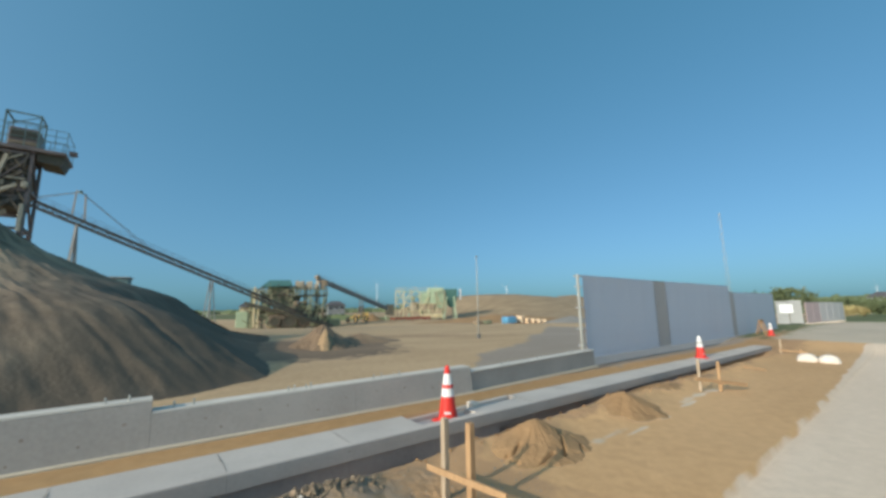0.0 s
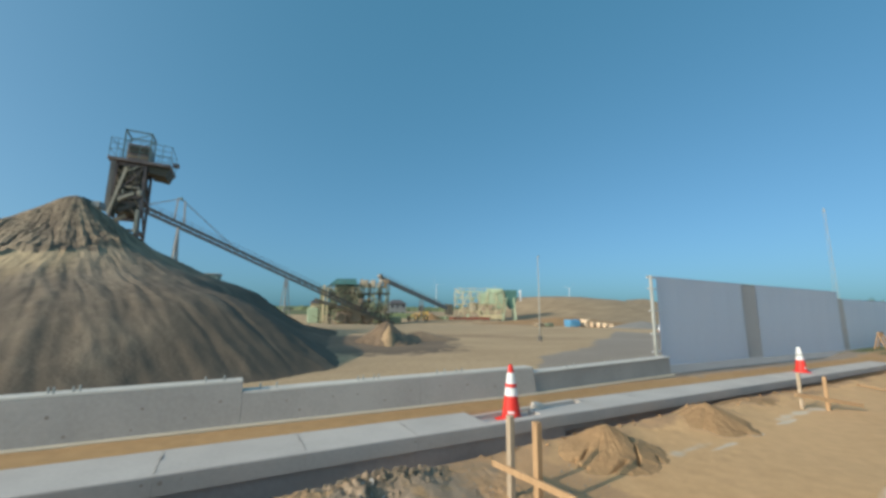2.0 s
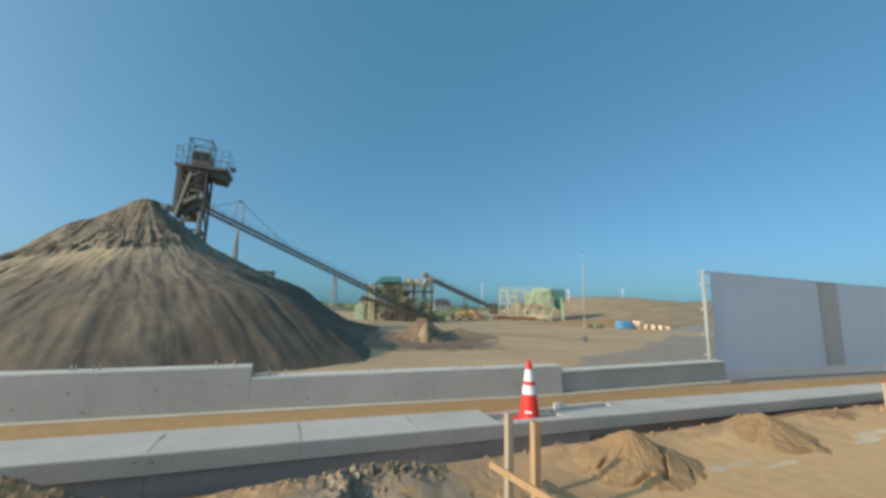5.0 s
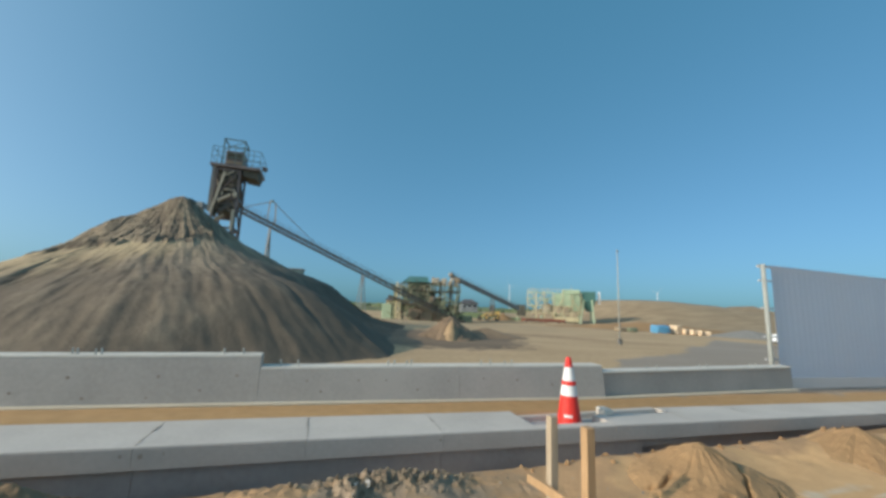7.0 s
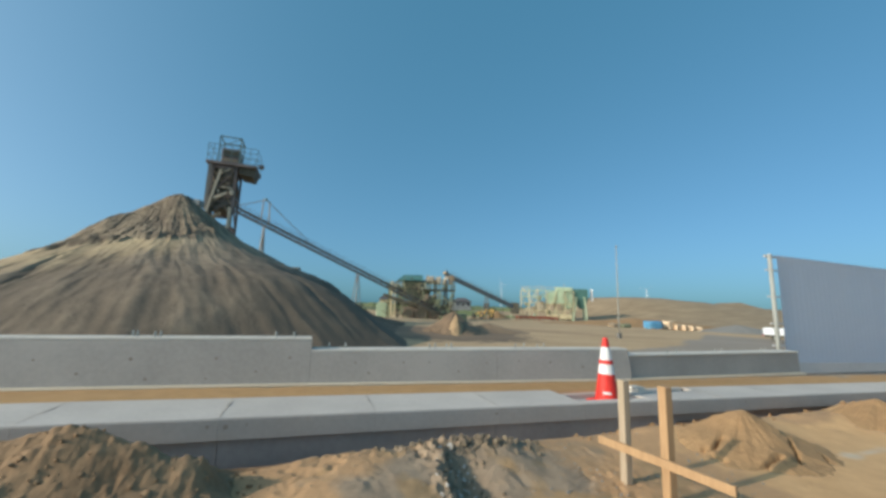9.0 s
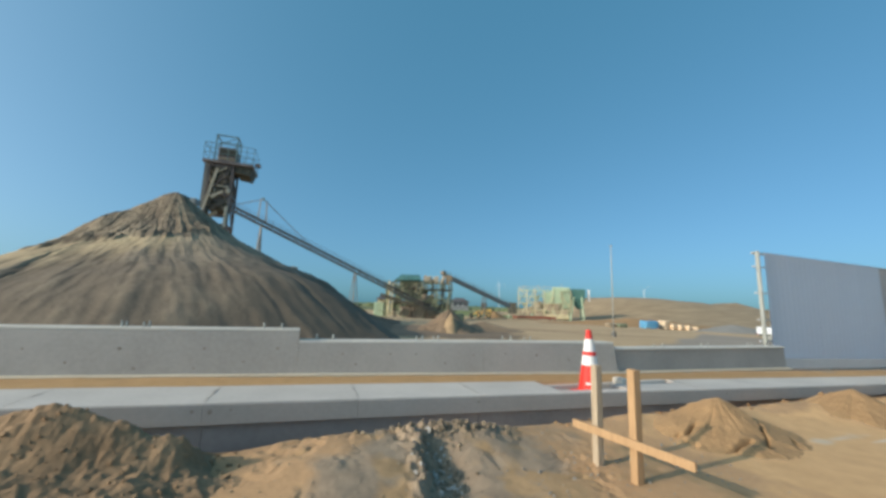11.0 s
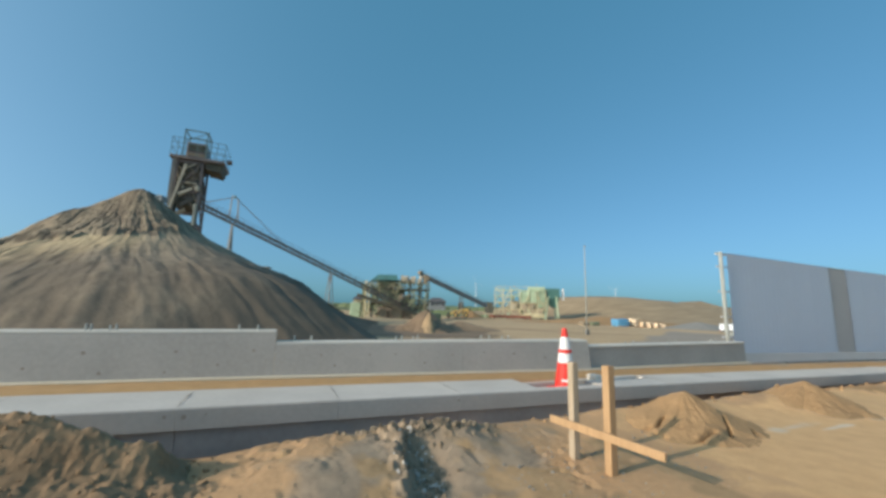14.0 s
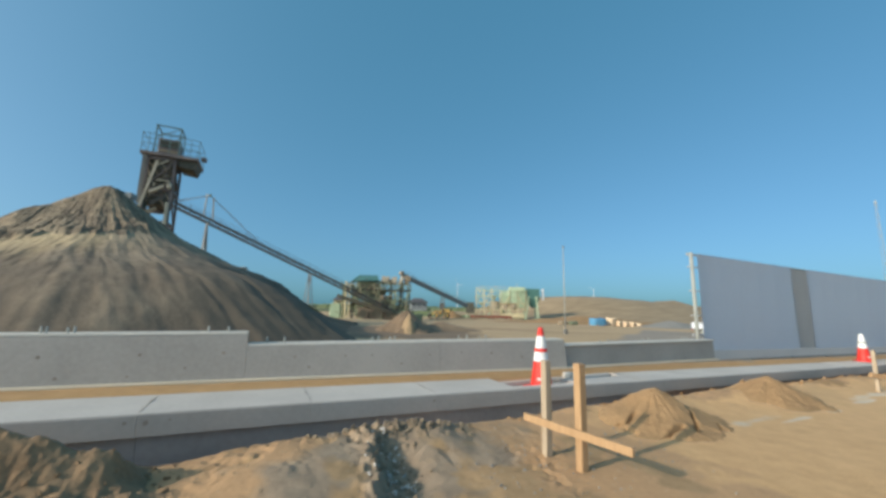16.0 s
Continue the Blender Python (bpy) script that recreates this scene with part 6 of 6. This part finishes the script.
crest_frame()
hut = thing("site_hut", (-2.2, 45.0, yard_z(-2.2, 45.0)), "small grey-green steel hut on legs beyond the stockpile", "hut", turn=-8)
part("body", box(B(), (-0.75, -0.8, 3.2), (0.75, 0.8, 5.35), 0.05), M_SEASTEEL, hut)
part("roof", box(B(), (-0.85, -0.9, 5.35), (0.85, 0.9, 5.5), 0.03), M_STEEL, hut)
for x in (-0.65, 0.65):
    for y in (-0.7, 0.7):
        part("leg", beam(B(), (x, y, -0.2), (x, y, 3.25), 0.14), M_STEEL, hut)


def light_truck(x, y, turn):
    """A small white flat-bed truck, parked in the yard; its tail towards -x."""
    ob = thing("light_truck", (x, y, yard_z(x, y)), "small white flat-bed truck parked in the yard behind the hoarding", "truck", turn=turn)
    part("chassis", box(B(), (-1.6, -0.55, 0.35), (1.6, 0.55, 0.52), 0.02), M_DARK, ob)
    bed = part("bed", box(B(), (-1.65, -0.7, 0.52), (0.35, 0.7, 0.66), 0.02), M_PALEBLADE, ob)
    for v in (-0.69, 0.66):
        part("side_board", box(B(), (-1.65, v, 0.66), (0.35, v + 0.03, 1.0), 0.01), M_PALEBLADE, bed)
    part("tailgate", box(B(), (-1.69, -0.7, 0.6), (-1.655, 0.7, 1.0), 0.01), M_PALEBLADE, bed)
    part("load", soft_box(1.6, 1.1, 0.35, 77, 0.25), M_PALEBLADE, ob, "white sheeted load").location = (-0.7, 0, 0.66)
    bm = B()
    sec = [(0.4, 0.4), (0.4, 1.72), (1.25, 1.75), (1.62, 1.1), (1.66, 0.4)]
    a = [bm.verts.new((u, -0.7, w)) for u, w in sec]
    b = [bm.verts.new((u, 0.7, w)) for u, w in sec]
    for k in range(5):
        bm.faces.new((a[k], a[(k + 1) % 5], b[(k + 1) % 5], b[k]))
    bm.faces.new(a[::-1])
    bm.faces.new(b)
    bmesh.ops.recalc_face_normals(bm, faces=bm.faces)
    bmesh.ops.bevel(bm, geom=bm.edges[:], offset=0.05, segments=2, affect="EDGES")
    cab = part("cab", bm, M_PALEBLADE, ob)
    for v in (-0.706, 0.706):
        part("side_window", box(B(), (0.55, v - 0.004, 1.1), (1.2, v + 0.004, 1.55), 0.002), M_GLASS, cab)
    part("rear_window", box(B(), (0.392, -0.5, 1.15), (0.4, 0.5, 1.55), 0.002), M_GLASS, cab)
    for v in (-0.6, 0.6):
        part("tail_lamp", box(B(), (-1.7, v - 0.07, 0.42), (-1.66, v + 0.07, 0.52), 0.01), M_RED, ob)
    for u in (-0.95, 1.1):
        for v in (-0.62, 0.62):
            tyre = part("tyre", tube(B(), (u, v - 0.08, 0.27), (u, v + 0.08, 0.27), 0.27, None, 18), M_DARK, ob)
            part("rim", tube(B(), (u, v - 0.09, 0.27), (u, v + 0.09, 0.27), 0.15, None, 12), M_GALV, tyre)
    return ob


light_truck(33.9, 13.1, -60)


def far_woods():
    """Low wooded rises all round the horizon, too far to pick apart."""
    rnd = random.Random(7)
    verts, faces = [], []

    def clump(x, y, z, r, h):
        i = len(verts)
        n = 7
        for lev, (rr, zz) in enumerate(((1.0, -0.3), (1.05, 0.35), (0.6, 0.85))):
            for k in range(n):
                a = 6.283 * k / n + lev * 0.4 + rnd.uniform(-0.2, 0.2)
                q = rr * r * rnd.uniform(0.75, 1.2)
                verts.append((x + q * math.cos(a), y + q * math.sin(a), z + h * zz * rnd.uniform(0.8, 1.15)))
        verts.append((x, y, z + h * rnd.uniform(0.9, 1.1)))
        for lev in range(2):
            for k in range(n):
                a, b = i + lev * n + k, i + lev * n + (k + 1) % n
                faces.append((a, b, b + n, a + n))
        for k in range(n):
            faces.append((i + 2 * n + k, i + 2 * n + (k + 1) % n, i + 3 * n))

    for k in range(900):
        x, y = rnd.uniform(150, 420), rnd.uniform(-120, 55)
        clump(x, y, yard_z(x, y), rnd.uniform(3, 7), rnd.uniform(3.5, 6.5) * (0.7 + 0.3 * (x > 220)))
    for k in range(500):
        x, y = rnd.uniform(60, 700), rnd.uniform(420, 900)
        clump(x, y, yard_z(x, y), rnd.uniform(6, 12), rnd.uniform(3, 6))
    for k in range(420):
        a, d = rnd.uniform(math.radians(100), math.radians(330)), rnd.uniform(250, 500)
        x, y = d * math.cos(a), d * math.sin(a)
        clump(x, y, yard_z(x, y), rnd.uniform(5, 11), rnd.uniform(4, 8))
    me = bpy.data.meshes.new("woods")
    me.from_pydata(verts, [], faces)
    me.materials.append(M_LEAF)
    tagged(new("woods", me), "distant low green woods along the horizon", "woods", kind="stuff")


far_woods()


# ---- loose clods and stones ----
def clods(name, seed, count, place, sizes, material, label, lies_on=None):
    """Broken lumps lying on the fill, as one scatter."""
    rnd = random.Random(seed)
    verts, faces = [], []
    base = B()
    bmesh.ops.create_icosphere(base, subdivisions=1, radius=1.0)
    pts = [v.co.copy() for v in base.verts]
    base.verts.ensure_lookup_table()
    tri = [[v.index for v in f.verts] for f in base.faces]
    base.free()
    for _ in range(count):
        x, y = place(rnd)
        r = sizes[0] * (sizes[1] / sizes[0]) ** (rnd.random() ** 2.2)
        z = (float(lies_on(np.array(x), np.array(y))) if lies_on else yard_z(x, y)) + r * 0.25
        turn = Euler((rnd.uniform(0, 6), rnd.uniform(0, 6), rnd.uniform(0, 6))).to_matrix()
        sx, sy, sz = rnd.uniform(0.7, 1.3), rnd.uniform(0.7, 1.3), rnd.uniform(0.55, 1.0)
        i = len(verts)
        for p in pts:
            q = turn @ Vector((p.x * sx, p.y * sy, p.z * sz)) * rnd.uniform(0.6, 1.35) * r
            verts.append((x + q.x, y + q.y, z + q.z))
        faces += [tuple(i + k for k in f) for f in tri]
    me = bpy.data.meshes.new(name)
    me.from_pydata(verts, [], faces)
    me.materials.append(material)
    tagged(new(name, me), label, "clods", kind="stuff")


clods("clods", 5, 900, lambda r: (r.gauss(1.14, 0.3), r.gauss(-1.87, 0.10)), (0.003, 0.024), M_CLOD, "broken grey-brown earth clods on the backfill")
clods("clods", 6, 420, lambda r: (r.gauss(-0.62, 0.16), r.gauss(-2.2, 0.35)), (0.005, 0.022), M_EARTH, "broken brown earth crumbs at the foot of the heap")
clods("clods", 12, 800, lambda r: (r.uniform(-2.6, -0.5), r.uniform(-2.9, -1.6)), (0.004, 0.017), M_EARTH, "brown earth crumbs lying over the dug heap", dirt_height)
clods("clods", 7, 420, lambda r: (r.gauss(0.95, 0.10), r.gauss(-2.35, 0.26)), (0.003, 0.018), M_CLOD, "grey earth crumbs fallen into the hollow")
clods("stones", 10, 46, lambda r: (r.gauss(0.93, 0.09), r.gauss(-2.3, 0.2)), (0.009, 0.024), M_STONE, "pale grey stones in the hollow")
clods("pebbles", 8, 240, lambda r: (r.uniform(1.3, 3.0), r.gauss(-2.6, 0.3)), (0.003, 0.013), M_GREYHEAP, "grey pebbles scattered round the stakes")
clods("clods", 9, 500, lambda r: (r.uniform(2.3, 13.0), r.gauss(-1.70, 0.09)), (0.006, 0.032), M_SAND, "sand lumps along the edge of the trench")
clods("crumbs", 11, 700, lambda r: (r.uniform(-0.4, 2.2), r.uniform(-3.2, -1.8)), (0.002, 0.008), M_CLOD, "fine earth crumbs scattered over the backfill")
